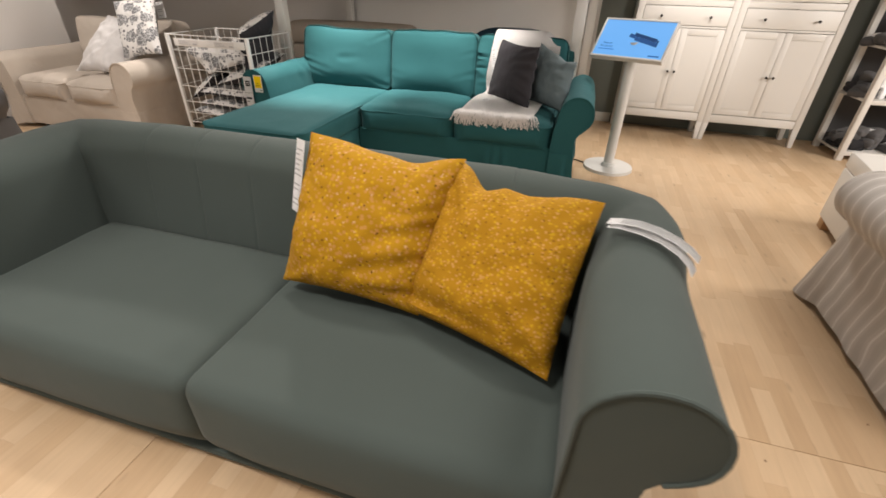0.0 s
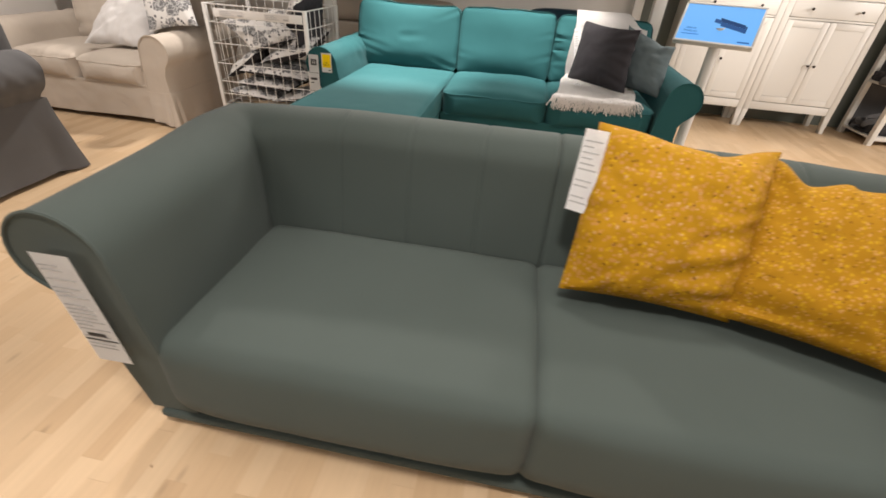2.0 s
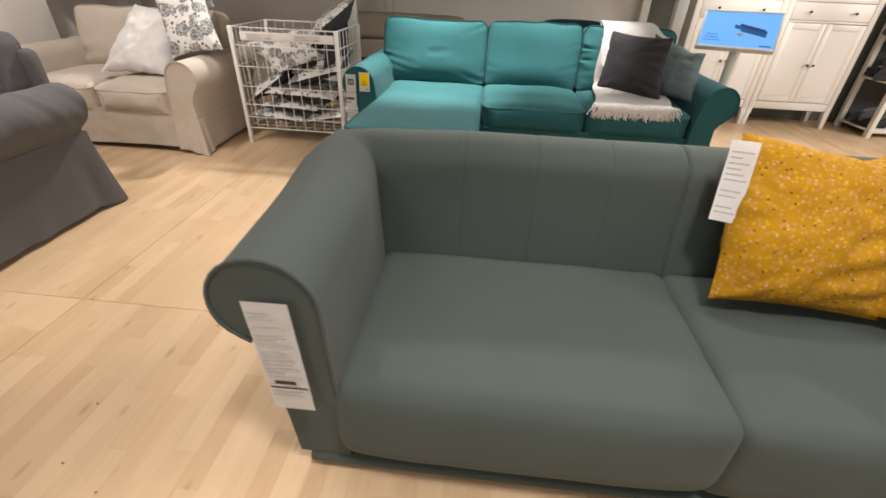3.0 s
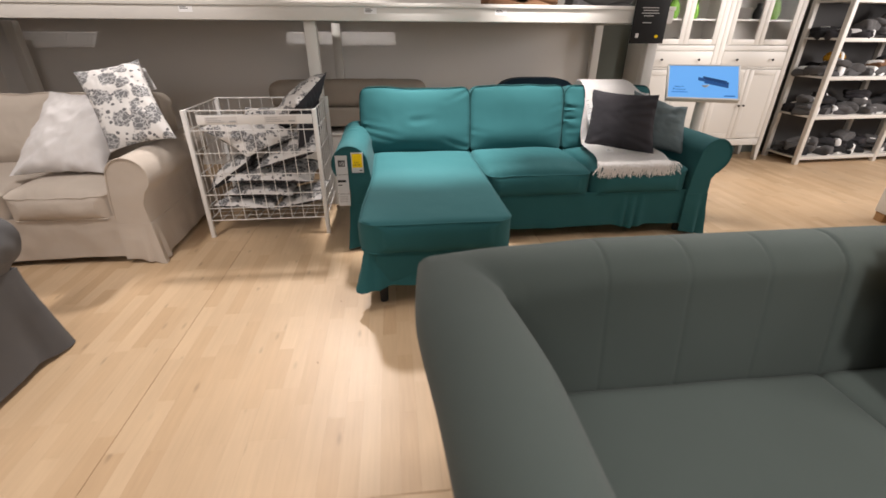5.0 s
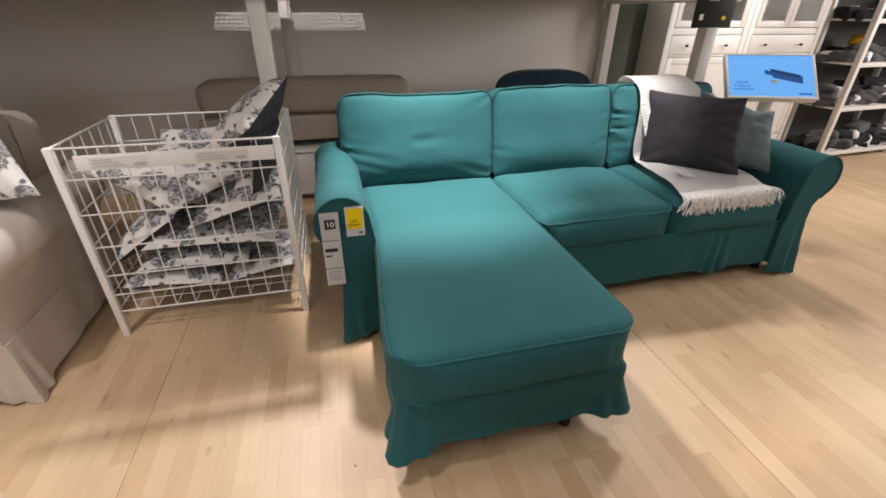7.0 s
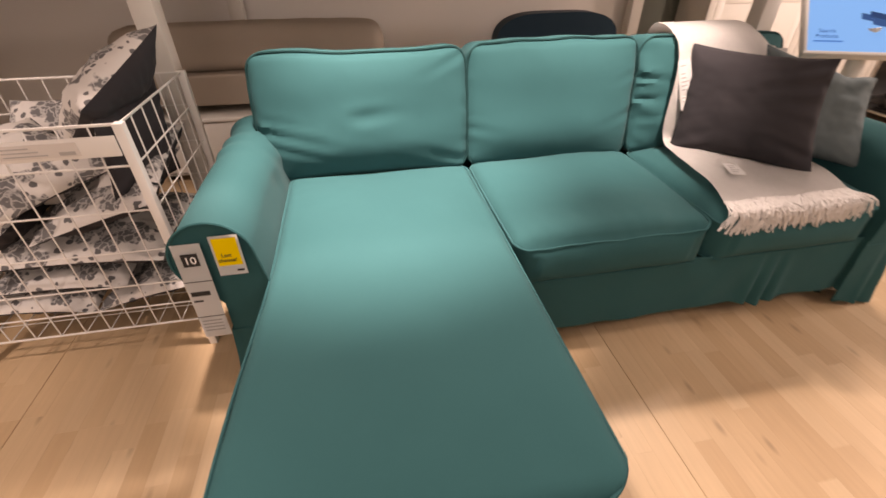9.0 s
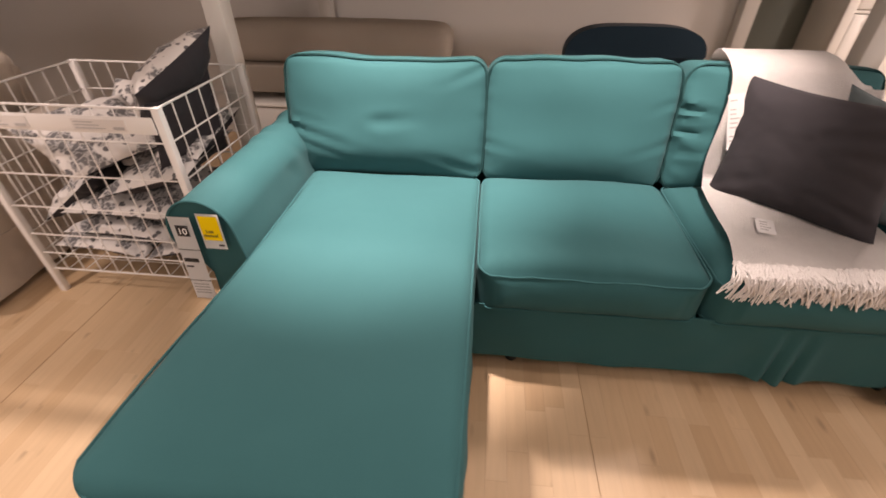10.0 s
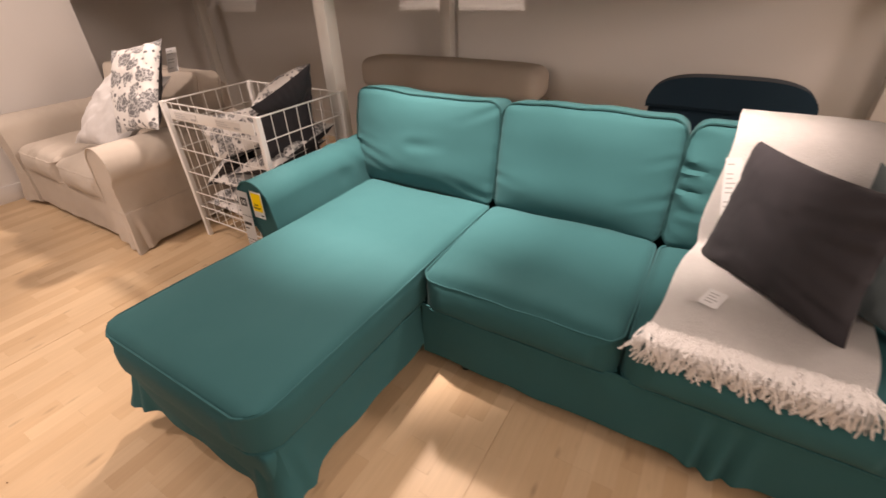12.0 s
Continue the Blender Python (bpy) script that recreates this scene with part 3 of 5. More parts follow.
def back_cushion(w, h, t, mat, pipe_mat, parent, at, seed=0.0, creases=(), ruche=(0.0, 0.0), dip=0.0):
    """A boxed back cushion lying in its own xy plane with its front towards +z; ruche: gathers beside the two seams."""
    r, rho = 0.042, 0.075

    def shape(p):
        x, y, z = p
        dx, dy = abs(x) - (w / 2 - rho), abs(y) - (h / 2 - rho)
        if dx > 0 and dy > 0:
            f = min(1.0, rho / math.hypot(dx, dy))
            x, y = math.copysign(w / 2 - rho + dx * f, x), math.copysign(h / 2 - rho + dy * f, y)
        u, v = x / (w / 2), y / (h / 2)
        f = max(0.0, z / (t / 2))
        x *= 1 + 0.022 * (1 - v * v) - 0.012 * max(0.0, v) ** 3
        y += (0.012 * noise.noise(Vector((x * 5, seed, 1.0))) - dip * (1 - u * u)) * max(0.0, v) ** 2
        z += f * (0.05 * (1 - abs(u) ** 3.2) * (1 - abs(v) ** 3.2) + 0.022 * (1 - u * u) * math.exp(-((v + 0.45) / 0.4) ** 2) * (1 - abs(v) ** 6))
        z += f * 0.0035 * noise.fractal(Vector((x * 4 + seed, y * 4, seed)), 1.0, 2.0, 3)
        z -= f * crease_depth(u, v, creases) * smooth_step((1 - abs(u)) * 14 + 0.2) * smooth_step((1 - abs(v)) * 14 + 0.2)
        rim = smooth_step((max(abs(u), abs(v)) - 0.8) / 0.2)
        z += f * 0.0022 * rim * noise.noise(Vector((x * 60 * (abs(v) > abs(u)), y * 60 * (abs(u) >= abs(v)), seed + 4)))
        for side, amount in ((-1, 0.003 + ruche[0]), (1, 0.003 + ruche[1])):
            near = smooth_step((side * u - (0.6 if amount > 0.006 else 0.8)) / 0.3)
            wave = 1.6 * noise.noise(Vector((u * 2.5, y * 24 + 3 * u, seed))) + 0.5 * math.sin(y * 78 + 4 * math.sin(y * 19 + seed) + 6 * u)
            z += f * amount * near * wave
            x += 0.5 * amount * near * math.sin(y * 71 + seed) * (1 - f)
        return (x, y, z)

    bm = soft_box(w, h, t, r, 0, 48, 48, 10)
    for vert in bm.verts:
        vert.co = shape(vert.co)
    ob = part("back_cushion", bm, mat, parent, at=at)
    inset = r * (1 - math.sqrt(0.5))
    for z, m2 in ((t / 2 - inset, pipe_mat), (-t / 2 + inset, mat)):
        loop = []
        corners = edge_loop(w - 2 * inset + 0.009, h - 2 * inset + 0.009, rho - 0.012, z + math.copysign(0.003, z), n=8)
        for p0, p1 in zip(corners, corners[1:] + corners[:1]):
            n = max(1, int(math.dist(p0, p1) / 0.02))
            loop += [shape([c0 + (c1 - c0) * q / n for c0, c1 in zip(p0, p1)]) for q in range(n)]
        part("piping", tube(loop, 0.0048, closed=True, sides=6), m2, ob)
    return ob


def arm_profile(z0, z1, arm, foot):
    """Cross-section of a rolled arm: the inner face leans out into a scroll, which turns in again to a narrow side panel."""
    lean, rx, rz = 0.03, (arm - 0.03) / 2, 0.115
    cx, cz = lean + rx, z1 - rz
    pts = [(0.0, z0), (0.0, z0 + (cz - z0) * 0.5), (lean * 0.3, z0 + (cz - z0) * 0.75), (lean * 0.75, z0 + (cz - z0) * 0.92)]
    for k in range(28):
        a = radians(176 - k * 8.4)
        pts.append((cx + rx * math.cos(a), cz + rz * math.sin(a)))
    last = pts[-1]
    pts.append((foot + (last[0] - foot) * 0.35, last[1] - 0.03))
    pts.append((foot - 0.012, last[1] - 0.075))
    pts.append((foot - 0.006, (z0 + last[1]) / 2 - 0.04))
    pts.append((foot, z0))
    return pts


def roll_sofa(name, at, label, mat, left, right, seams, arm, front, back, seat_z=0.48, top_z=0.95, chaise=None, hem=0.08, arm_z=0.68, category="sofa", overhang=(0.0, 0.0), seat_r=0.045, pipe_mat=None, foot=0.165, details=(), pleats=(), loose=0.007):
    """left, right: the inner faces of the arms; arm: their width; seams: the borders between the seats; chaise: front of the first seat; details: creases and gathers of each back cushion."""
    s = thing(name, at, label, category)
    edges = [left, *seams, right]
    base_z = seat_z - 0.165
    part("base", soft_box(right - left + 0.02, back - front - 0.05, base_z - 0.1, 0.012, 0, 30, 10, 8), mat, s, at=pose((left + right) / 2, (front + back) / 2 + 0.03, (base_z + 0.1) / 2))
    for i, (a, b) in enumerate(zip(edges, edges[1:])):
        long = chaise is not None and a == left
        y0 = chaise if long else front
        w, d = b - a + (0.02 if long else 0), back - 0.17 - y0
        rho = 0.12 if long else 0.085

        def seat_shape(p, w=w, d=d, rho=rho, long=long, seed=a):
            x, y, z = pull_in(p, w / 2, d / 2, rho)
            if long and x < 0:
                x += 0.038 * (2 * x / w) * smooth_step((d * 0.1 - y) / (d * 0.5))
            if not long:
                x *= 1 + 0.012 * (1 - (2 * y / d) ** 2)
                if z > 0:
                    ahead = smooth_step((-2 * y / d - 0.35) / 0.5)
                    z += loose * ahead * noise.fractal(Vector((x * 11 + seed, y * 5, seed)), 1.0, 2.0, 2) * (1 - abs(2 * x / w) ** 6)
                    z -= 0.012 * smooth_step((-2 * y / d - 0.8) / 0.2)
            return (x, y, z)

        bm = soft_box(w + 0.004, d, 0.175, seat_r, 0.024 if long else 0.044, 60, 48, 12, 0.005, a, 0.014, pucker=0.001 if long else 0.004)
        for v in bm.verts:
            v.co = seat_shape(v.co)
        ob = part("seat_cushion", bm, mat, s, at=pose((a + b) / 2 - (0.01 if long else 0), y0 + d / 2, seat_z - 0.0875))
        inset = seat_r * (1 - math.sqrt(0.5))
        for z in (0.0875 - inset, inset - 0.0875):
            pipe = []
            corners = edge_loop(w - 2 * inset + 0.009, d - 2 * inset + 0.012, seat_r, z + math.copysign(0.003, z))
            for p0, p1 in zip(corners, corners[1:] + corners[:1]):
                n = max(1, int(math.dist(p0, p1) / 0.025))
                pipe += [seat_shape([c0 + (c1 - c0) * q / n for c0, c1 in zip(p0, p1)]) for q in range(n)]
            part("piping", tube(pipe, 0.0042, closed=True, sides=6), mat, ob)
        a2 = a - (overhang[0] if i == 0 else 0)
        b2 = b + (overhang[1] if i == len(edges) - 2 else 0)
        w2, h2 = b2 - a2, top_z - seat_z + 0.055
        creases, ruche, dip = details[i] if details else ((), (0.0, 0.0), 0.0)
        back_cushion(w2 + 0.004, h2, 0.18, mat, pipe_mat or mat, s, pose((a2 + b2) / 2, back - 0.062, seat_z + h2 / 2 - 0.04, 81, 0, 1.5 * math.sin(a * 9)), a * 3 + 1, creases, ruche, dip)
    part("backrest", soft_box(right - left + 0.1, 0.1, top_z - 0.13, 0.04, 0, 20, 6, 12), mat, s, at=pose((left + right) / 2, back + 0.05, (top_z - 0.13) / 2 + 0.05))
    prof = arm_profile(hem + 0.01, arm_z, arm, foot)
    for side, x in ((-1, left), (1, right)):
        path = [(x + side * 0.002, y, side, 0) for y in np.linspace(front - 0.006, back + 0.02, 60)]
        bm = sweep(prof, path)
        for v in bm.verts:
            if v.co.y > front:
                grip = smooth_step((v.co.y - back + 0.5) / 0.25)
                fold = 0.004 * noise.noise(Vector((v.co.y * 6, v.co.z * 5, x))) + 0.012 * grip * noise.noise(Vector((v.co.y * 15 + v.co.z * 9, v.co.z * 4, x + 2)))
                for start, deep in ((0.13, 0.009), (0.19, 0.007)):
                    line = arm_z - start + 0.22 * (back - 0.3 - v.co.y)
                    inner = abs(v.co.x - x) < arm * 0.45
                    fold += deep * grip * inner * math.exp(-((v.co.z - line) / 0.014) ** 2)
                v.co.x += side * fold
                v.co.z += 0.6 * fold * (v.co.z > arm_z - 0.1)
        part("armrest", bm, mat, s)
        rim = [(x + side * (0.002 + n), front - 0.008, z) for n, z in prof[1:-3]]
        part("piping", tube(rim, 0.0048, closed=False, sides=6), mat, s)
        y1, out = back + 0.06, x + side * foot
        ring = [(x, front - 0.008), (out, front - 0.008), (out, y1), (out - side * 0.3, y1)]
        low = 0.035 if side > 0 else 0.05
        part("arm_skirt", skirt(ring if side > 0 else ring[::-1], hem + (0.24 if seams else 0.42), low, 0.026 if seams else 0.04, x, wave=0.004, corners=[(out, front - 0.008), (out, y1)], pleat=0.02 if seams else 0.004), mat, s)
    x0 = edges[1] if chaise is not None else left
    part("skirt", skirt([(x0, front + 0.012), (right, front + 0.012)], base_z + 0.01, hem + 0.015, 0.012, 2.0, wave=0.0025, corners=[(px, front + 0.012) for px in pleats]), mat, s)
    if chaise is not None:
        b = edges[1]
        part("chaise_base", soft_box(b - left - 0.03, front - chaise + 0.05, base_z - 0.16, 0.02, 0, 20, 20, 8), mat, s, at=pose((left + b) / 2, (front + chaise) / 2 + 0.04, (base_z + 0.16) / 2))
        ring = [(left - 0.012, front), (left - 0.038, chaise + 0.06), (left - 0.012, chaise + 0.03), (b - 0.045, chaise + 0.03), (b - 0.012, chaise + 0.06), (b - 0.012, front + 0.02)]
        part("chaise_skirt", skirt(ring, base_z + 0.005, 0.145, 0.042, 4.0, wave=0.004, corners=[(left - 0.028, chaise + 0.045), (b - 0.025, chaise + 0.045)]), mat, s)
        for x in (left + 0.05, b - 0.16):
            bm = bmesh.new()
            bmesh.ops.create_cone(bm, cap_ends=True, segments=20, radius1=0.022, radius2=0.028, depth=0.17, matrix=Matrix.Translation((x, chaise + 0.1, 0.085)))
            part("leg", bm, DARK, s)
    for x in (left + 0.9 if chaise is not None else left + 0.05, right + 0.05):
        for y in (front + 0.09, back - 0.05):
            bm = bmesh.new()
            bmesh.ops.create_cone(bm, cap_ends=True, segments=20, radius1=0.022, radius2=0.028, depth=0.2, matrix=Matrix.Translation((x, y, 0.1)))
            part("leg", bm, DARK, s)
    return s


TEAL_BACKS = (
    (((-0.95, -0.15, -0.35, -0.4, 0.009, 0.07), (-0.92, -0.35, -0.4, -0.6, 0.007, 0.06), (-0.9, 0.02, -0.5, -0.12, 0.005, 0.05), (-0.02, 0.0, 0.3, 0.05, 0.007, 0.09), (0.9, -0.8, 0.4, -0.5, 0.005, 0.07), (0.95, 0.85, 0.55, 0.55, 0.005, 0.06)), (0.0, 0.001), 0.01),
    (((-0.95, -0.3, -0.6, -0.4, 0.004, 0.06), (0.95, -0.2, 0.55, -0.4, 0.005, 0.06), (0.9, 0.4, 0.6, 0.25, 0.004, 0.05)), (0.0, 0.002), -0.006),
    (((-0.95, 0.35, -0.4, 0.25, 0.008, 0.05), (-0.95, 0.0, -0.5, 0.02, 0.007, 0.05), (-0.95, -0.35, -0.4, -0.25, 0.007, 0.06)), (0.005, 0.0), 0.0),
)
BEIGE_BACKS = (
    (((-0.9, -0.5, -0.2, -0.4, 0.014, 0.14), (0.9, 0.6, 0.3, 0.3, 0.01, 0.14)), (0.0, 0.0), 0.01),
    (((-0.9, 0.3, -0.3, 0.1, 0.012, 0.14), (0.9, -0.2, 0.3, -0.3, 0.012, 0.13)), (0.0, 0.004), 0.01),
)
roll_sofa("chaise_sofa", pose(0, 0, 0), "teal cotton-covered sofa with chaise longue and rolled arms", TEAL, -2.12, 0.085, (-1.38, -0.63), 0.25, 3.13, 3.97, 0.502, 0.955, chaise=2.36, arm_z=0.705, overhang=(0.1, 0.0), pipe_mat=TEAL_PIPE, details=TEAL_BACKS, pleats=(-0.3,))
roll_sofa("sofa", pose(0, 0, 0), "beige cotton two-seat sofa with rolled arms and long skirt", BEIGE, -4.91, -3.7, (-4.306,), 0.26, 3.06, 3.98, 0.47, 0.93, hem=0.03, overhang=(0.03, 0.06), foot=0.2, details=BEIGE_BACKS, loose=0.014)
roll_sofa("armchair", pose(-4.05, 1.26, 0), "dark grey cotton armchair with rolled arms and skirt", GREY, -0.3, 0.3, (), 0.27, 0.0, 0.86, 0.45, 0.95, category="armchair", hem=0.03, arm_z=0.72)
roll_sofa("armchair", pose(1.965, 1.9, 0, 0, 0, 180), "armchair in a grey cover with wavy white stripes", WAVY, -0.3, 0.3, (), 0.27, -0.4, 0.45, 0.45, 0.85, category="armchair", hem=0.03)

# ---- sage green sofa ----
gs = thing("sofa", pose(0, 0, 0), "sage green fabric sofa with low rolled arms and back", "sofa")
L, R, FRONT, BACK = -1.655, 0.3, 0.625, 1.265
arm_prof = roll_profile(0.07, 0.79, 0.0, 0.121, 0.118, 0.15, 0.0)
rear_left = roll_profile(0.07, 0.795, 0.0, 0.137, 0.118, 0.16, 0.0)
rear_right = roll_profile(0.07, 0.795, 0.0, 0.122, 0.112, 0.15, 0.0)
back_prof = roll_profile(0.07, 0.808, 0.0, 0.115, 0.105, 0.19, 0.085)


def blend(f, rear=1.0, rear_prof=rear_left):
    """The upright's profile, from the arm's to the back's; rear: from the arm's front to its far end."""
    return [((p[0] * (1 - rear) + q[0] * rear) * (1 - f) + b[0] * f, (p[1] * (1 - rear) + q[1] * rear) * (1 - f) + b[1] * f) for p, q, b in zip(arm_prof, rear_prof, back_prof)]


def ease(f):
    f = max(0.0, min(1.0, f))
    return f * f * (3 - 2 * f)


STITCHES = [L + 0.245, L + 0.49, L + 0.735, L + 0.98, L + 1.225, L + 1.47, L + 1.715]
stations = []
for y in np.linspace(FRONT, BACK - 0.012, 26):
    stations.append((L, y, -1, 0, blend(0.5 * ease((y - 1.0) / 0.4), ease((y - FRONT) / 0.6)), 0))
for k in range(1, 12):
    a = radians(180 - 90 * k / 12)
    stations.append((L + 0.012 + 0.012 * math.cos(a), BACK - 0.012 + 0.012 * math.sin(a), math.cos(a), math.sin(a), blend(0.35 + 0.3 * k / 12), -0.006 * math.exp(-((k - 6) / 2) ** 2)))
xs = set(np.linspace(L + 0.012, R - 0.012, 50).tolist())
for sx in STITCHES:
    xs |= {sx - 0.02, sx - 0.01, sx - 0.005, sx, sx + 0.005, sx + 0.01, sx + 0.02}
for x in sorted(xs):
    dent = sum((0.009 if abs(sx - L - 0.98) < 0.01 else 0.0034) * math.exp(-((x - sx) / 0.0055) ** 2) for sx in STITCHES)
    edge = min(x - L, R - x)
    stations.append((x, BACK, 0, 1, blend(0.65 + 0.35 * ease(edge / 0.3), 1.0, rear_left if x < (L + R) / 2 else rear_right), -dent))
for k in range(1, 12):
    a = radians(90 - 90 * k / 12)
    stations.append((R - 0.012 + 0.012 * math.cos(a), BACK - 0.012 + 0.012 * math.sin(a), math.cos(a), math.sin(a), blend(0.65 - 0.3 * k / 12, 1.0, rear_right), -0.006 * math.exp(-((k - 6) / 2) ** 2)))
for y in np.linspace(BACK - 0.012, FRONT, 26):
    stations.append((R, y, 1, 0, blend(0.5 * ease((y - 1.0) / 0.4), ease((y - FRONT) / 0.6), rear_right), 0))
bm = bmesh.new()
rings = []
for x, y, nx, ny, prof, dent in stations:
    ring = []
    for k, (n, z) in enumerate(prof):
        square = (1 / max(abs(nx), abs(ny))) ** (0.8 if nx < 0 else 0.4) if n > 0 else 1
        c = n * square - (dent if k < 16 else 0) + 0.0025 * noise.noise(Vector((x * 5, y * 5, z * 4)))
        recede = 0.12 * max(0, 0.62 - z) * max(0, 1 - (y - FRONT) / 0.3) if ny == 0 else 0
        lift = 0.014 * ease((z - 0.3) / 0.3) * ease(1 - (y - FRONT) / 0.5) if nx > 0 else 0
        ring.append(bm.verts.new((x + nx * c, y + ny * c + recede, z + lift - (abs(dent) if 6 < k < 16 else 0))))
    rings.append(ring)
for ra, rb in zip(rings, rings[1:]):
    for k in range(len(ra)):
        bm.faces.new((ra[k], ra[(k + 1) % len(ra)], rb[(k + 1) % len(ra)], rb[k]))
bm.faces.new(rings[0][::-1]), bm.faces.new(rings[-1])
part("frame", bm, GREEN, gs)
for side, x in ((-1, L), (1, R)):
    rim = [(x + side * n, FRONT - 0.002 + 0.12 * max(0, 0.62 - z), z + (0.014 * ease((z - 0.3) / 0.3) if side > 0 else 0)) for n, z in arm_prof[1:-2]]
    part("piping", tube(rim, 0.005, sides=6), GREEN, gs, "dark green piping round the arm front")
for a, b, a2, b2 in ((L, -0.683, L - 0.03, -0.671), (-0.683, R, -0.695, R + 0.03)):
    bm = soft_box(b2 - a2 - 0.002, 0.67, 0.345, 0.05, 0.012, 34, 34, 18, 0.003, a, 0.026)
    for v in bm.verts:
        if v.co.y < 0:
            v.co.y += 0.075 * max(0, -v.co.z / 0.172 - 0.1) ** 1.6
    part("seat_cushion", bm, GREEN, gs, at=pose((a2 + b2) / 2, 0.645 + 0.335, 0.237))
part("plinth", soft_box(R - L + 0.25, 0.75, 0.034, 0.015, 0, 30, 20, 5), GREEN, gs, at=pose((L + R) / 2, 1.053, 0.05))
for x in (L, R):
    for y in (0.8, 1.45):
        part("leg", box(x - 0.03, y - 0.03, 0, x + 0.03, y + 0.03, 0.05, 0.004), DARK, gs)


# ---- loose cushions ----
def quad_pose(bl, br, tl):
    """The pose of a flat thing in its own xz plane from three of its corners, with its width and height."""
    bl, br, tl = Vector(bl), Vector(br), Vector(tl)
    ex = (br - bl).normalized()
    up = tl - bl
    ez = (up - ex * up.dot(ex)).normalized()
    ey = ez.cross(ex)
    m = Matrix((ex, ey, ez)).transposed().to_4x4()
    m.translation = bl + (br - bl) / 2 + up / 2
    return m, (br - bl).length, up.dot(ez)


def cushion(at, w, h, t, mat, label, back_mat=None, seed=0, name="cushion", group="", wrinkle=0.008, folds=(), dips=(), corners=None, pull=0.085):
    """corners: bottom left, bottom right, top left, top right; the cushion is then stretched to them, at being left out."""
    if corners:
        a, b, c, d = [Vector(p) for p in corners]
        w, h = ((b - a).length + (d - c).length) / 2, ((c - a).length + (d - b).length) / 2
    bm = pillow(w, h, t, pull=pull, seed=seed, wrinkle=wrinkle, folds=folds, dips=dips)
    if back_mat:
        for f in bm.faces:
            f.material_index = 1 if f.calc_center_median().y > 0 else 0
    if corners:
        at = quad_pose(a, b, c)[0]
        at.translation = (a + b + c + d) / 4
        back = at.inverted()
        for v in bm.verts:
            f, g = v.co.x / w + 0.5, v.co.z / h + 0.5
            p = (a * (1 - f) + b * f) * (1 - g) + (c * (1 - f) + d * f) * g
            ahead = ((c - a).lerp(d - b, f)).cross((b - a).lerp(d - c, g)).normalized()
            v.co = back @ (p + ahead * v.co.y)
    ob = part(name, bm, mat, at=at)
    if back_mat:
        ob.data.materials.append(back_mat)
    return tagged(ob, label, "cushion", group)


def tag(at, w, h, mats_bars, label, bend=0.0, name="price_tag"):
    """A paper tag hanging in its own xz plane, its top middle at the origin, with printed bars (x0, z0, x1, z1, material)."""
    bm = bmesh.new()
    rows = []
    for k in range(13):
        f = k / 12
        rows.append([bm.verts.new((x, bend * f * f * (0.5 + f), -h * f)) for x in (-w / 2, 0, w / 2)])
    for a, b in zip(rows, rows[1:]):
        for i in range(2):
            bm.faces.new((a[i], a[i + 1], b[i + 1], b[i]))
    bmesh.ops.solidify(bm, geom=bm.faces[:], thickness=0.001)
    ob = part(name, bm, PAPER, at=at)
    tagged(ob, label, "price tag")
    for x0, z0, x1, z1, mat in mats_bars:
        bm = bmesh.new()
        n = 4
        strip = []
        for k in range(n + 1):
            z = z0 + (z1 - z0) * k / n
            f = z / h
            y = bend * f * f * (0.5 + f) - 0.0016
            strip.append((bm.verts.new((x0, y, -z)), bm.verts.new((x1, y, -z)), bm.verts.new((x0, y + 0.0008, -z)), bm.verts.new((x1, y + 0.0008, -z))))
        for a, b in zip(strip, strip[1:]):
            bm.faces.new((a[0], a[1], b[1], b[0])), bm.faces.new((a[2], b[2], b[3], a[3]))
            bm.faces.new((a[0], b[0], b[2], a[2])), bm.faces.new((a[1], a[3], b[3], b[1]))
        part("print", bm, mat, ob, smooth=False)
    return ob


def print_lines(w, z0, z1, step, seed=0):
    rnd = random.Random(seed)
    bars, z = [], z0
    while z < z1:
        bars.append((-w / 2 + 0.008, z, -w / 2 + 0.008 + (w - 0.016) * rnd.uniform(0.5, 1.0), z + step * 0.28, PALE_INK))
        z += step * rnd.choice((1, 1, 1, 2))
    return bars


def text(words, size, at, mat, parent, name="lettering"):
    data = bpy.data.curves.new(name, "FONT")
    data.body, data.size, data.extrude, data.align_x = words, size, 0.0004, "CENTER"
    tmp = new("tmp", data)
    me = bpy.data.meshes.new_from_object(tmp.evaluated_get(bpy.context.evaluated_depsgraph_get()))
    bpy.data.objects.remove(tmp)
    ob = new(name, me)
    me.materials.clear()
    me.materials.append(mat)
    ob.parent, ob.matrix_basis = parent, at
    return ob


cushion(None, 0, 0, 0.2, MUSTARD_BIG, "mustard yellow cushion with scattered flower print on the green sofa", seed=1, wrinkle=0.01, corners=((-0.635, 1.075, 0.472), (-0.15, 1.065, 0.45), (-0.60, 1.305, 0.91), (-0.085, 1.33, 0.875)), folds=((1, -0.3, 0.1, -0.6, 0.014, 0.09), (1, 0.1, 0.2, -0.2, 0.011, 0.08), (0.95, -0.75, 0.2, -0.85, 0.012, 0.07), (0.35, 1, 0.5, 0.55, 0.014, 0.08), (-1, -0.9, -0.4, -0.6, 0.01, 0.08), (0.0, 1, 0.15, 0.7, 0.008, 0.07)), dips=((0.4, 0.06, 0.3), (-0.1, 0.03, 0.3)), pull=0.045)
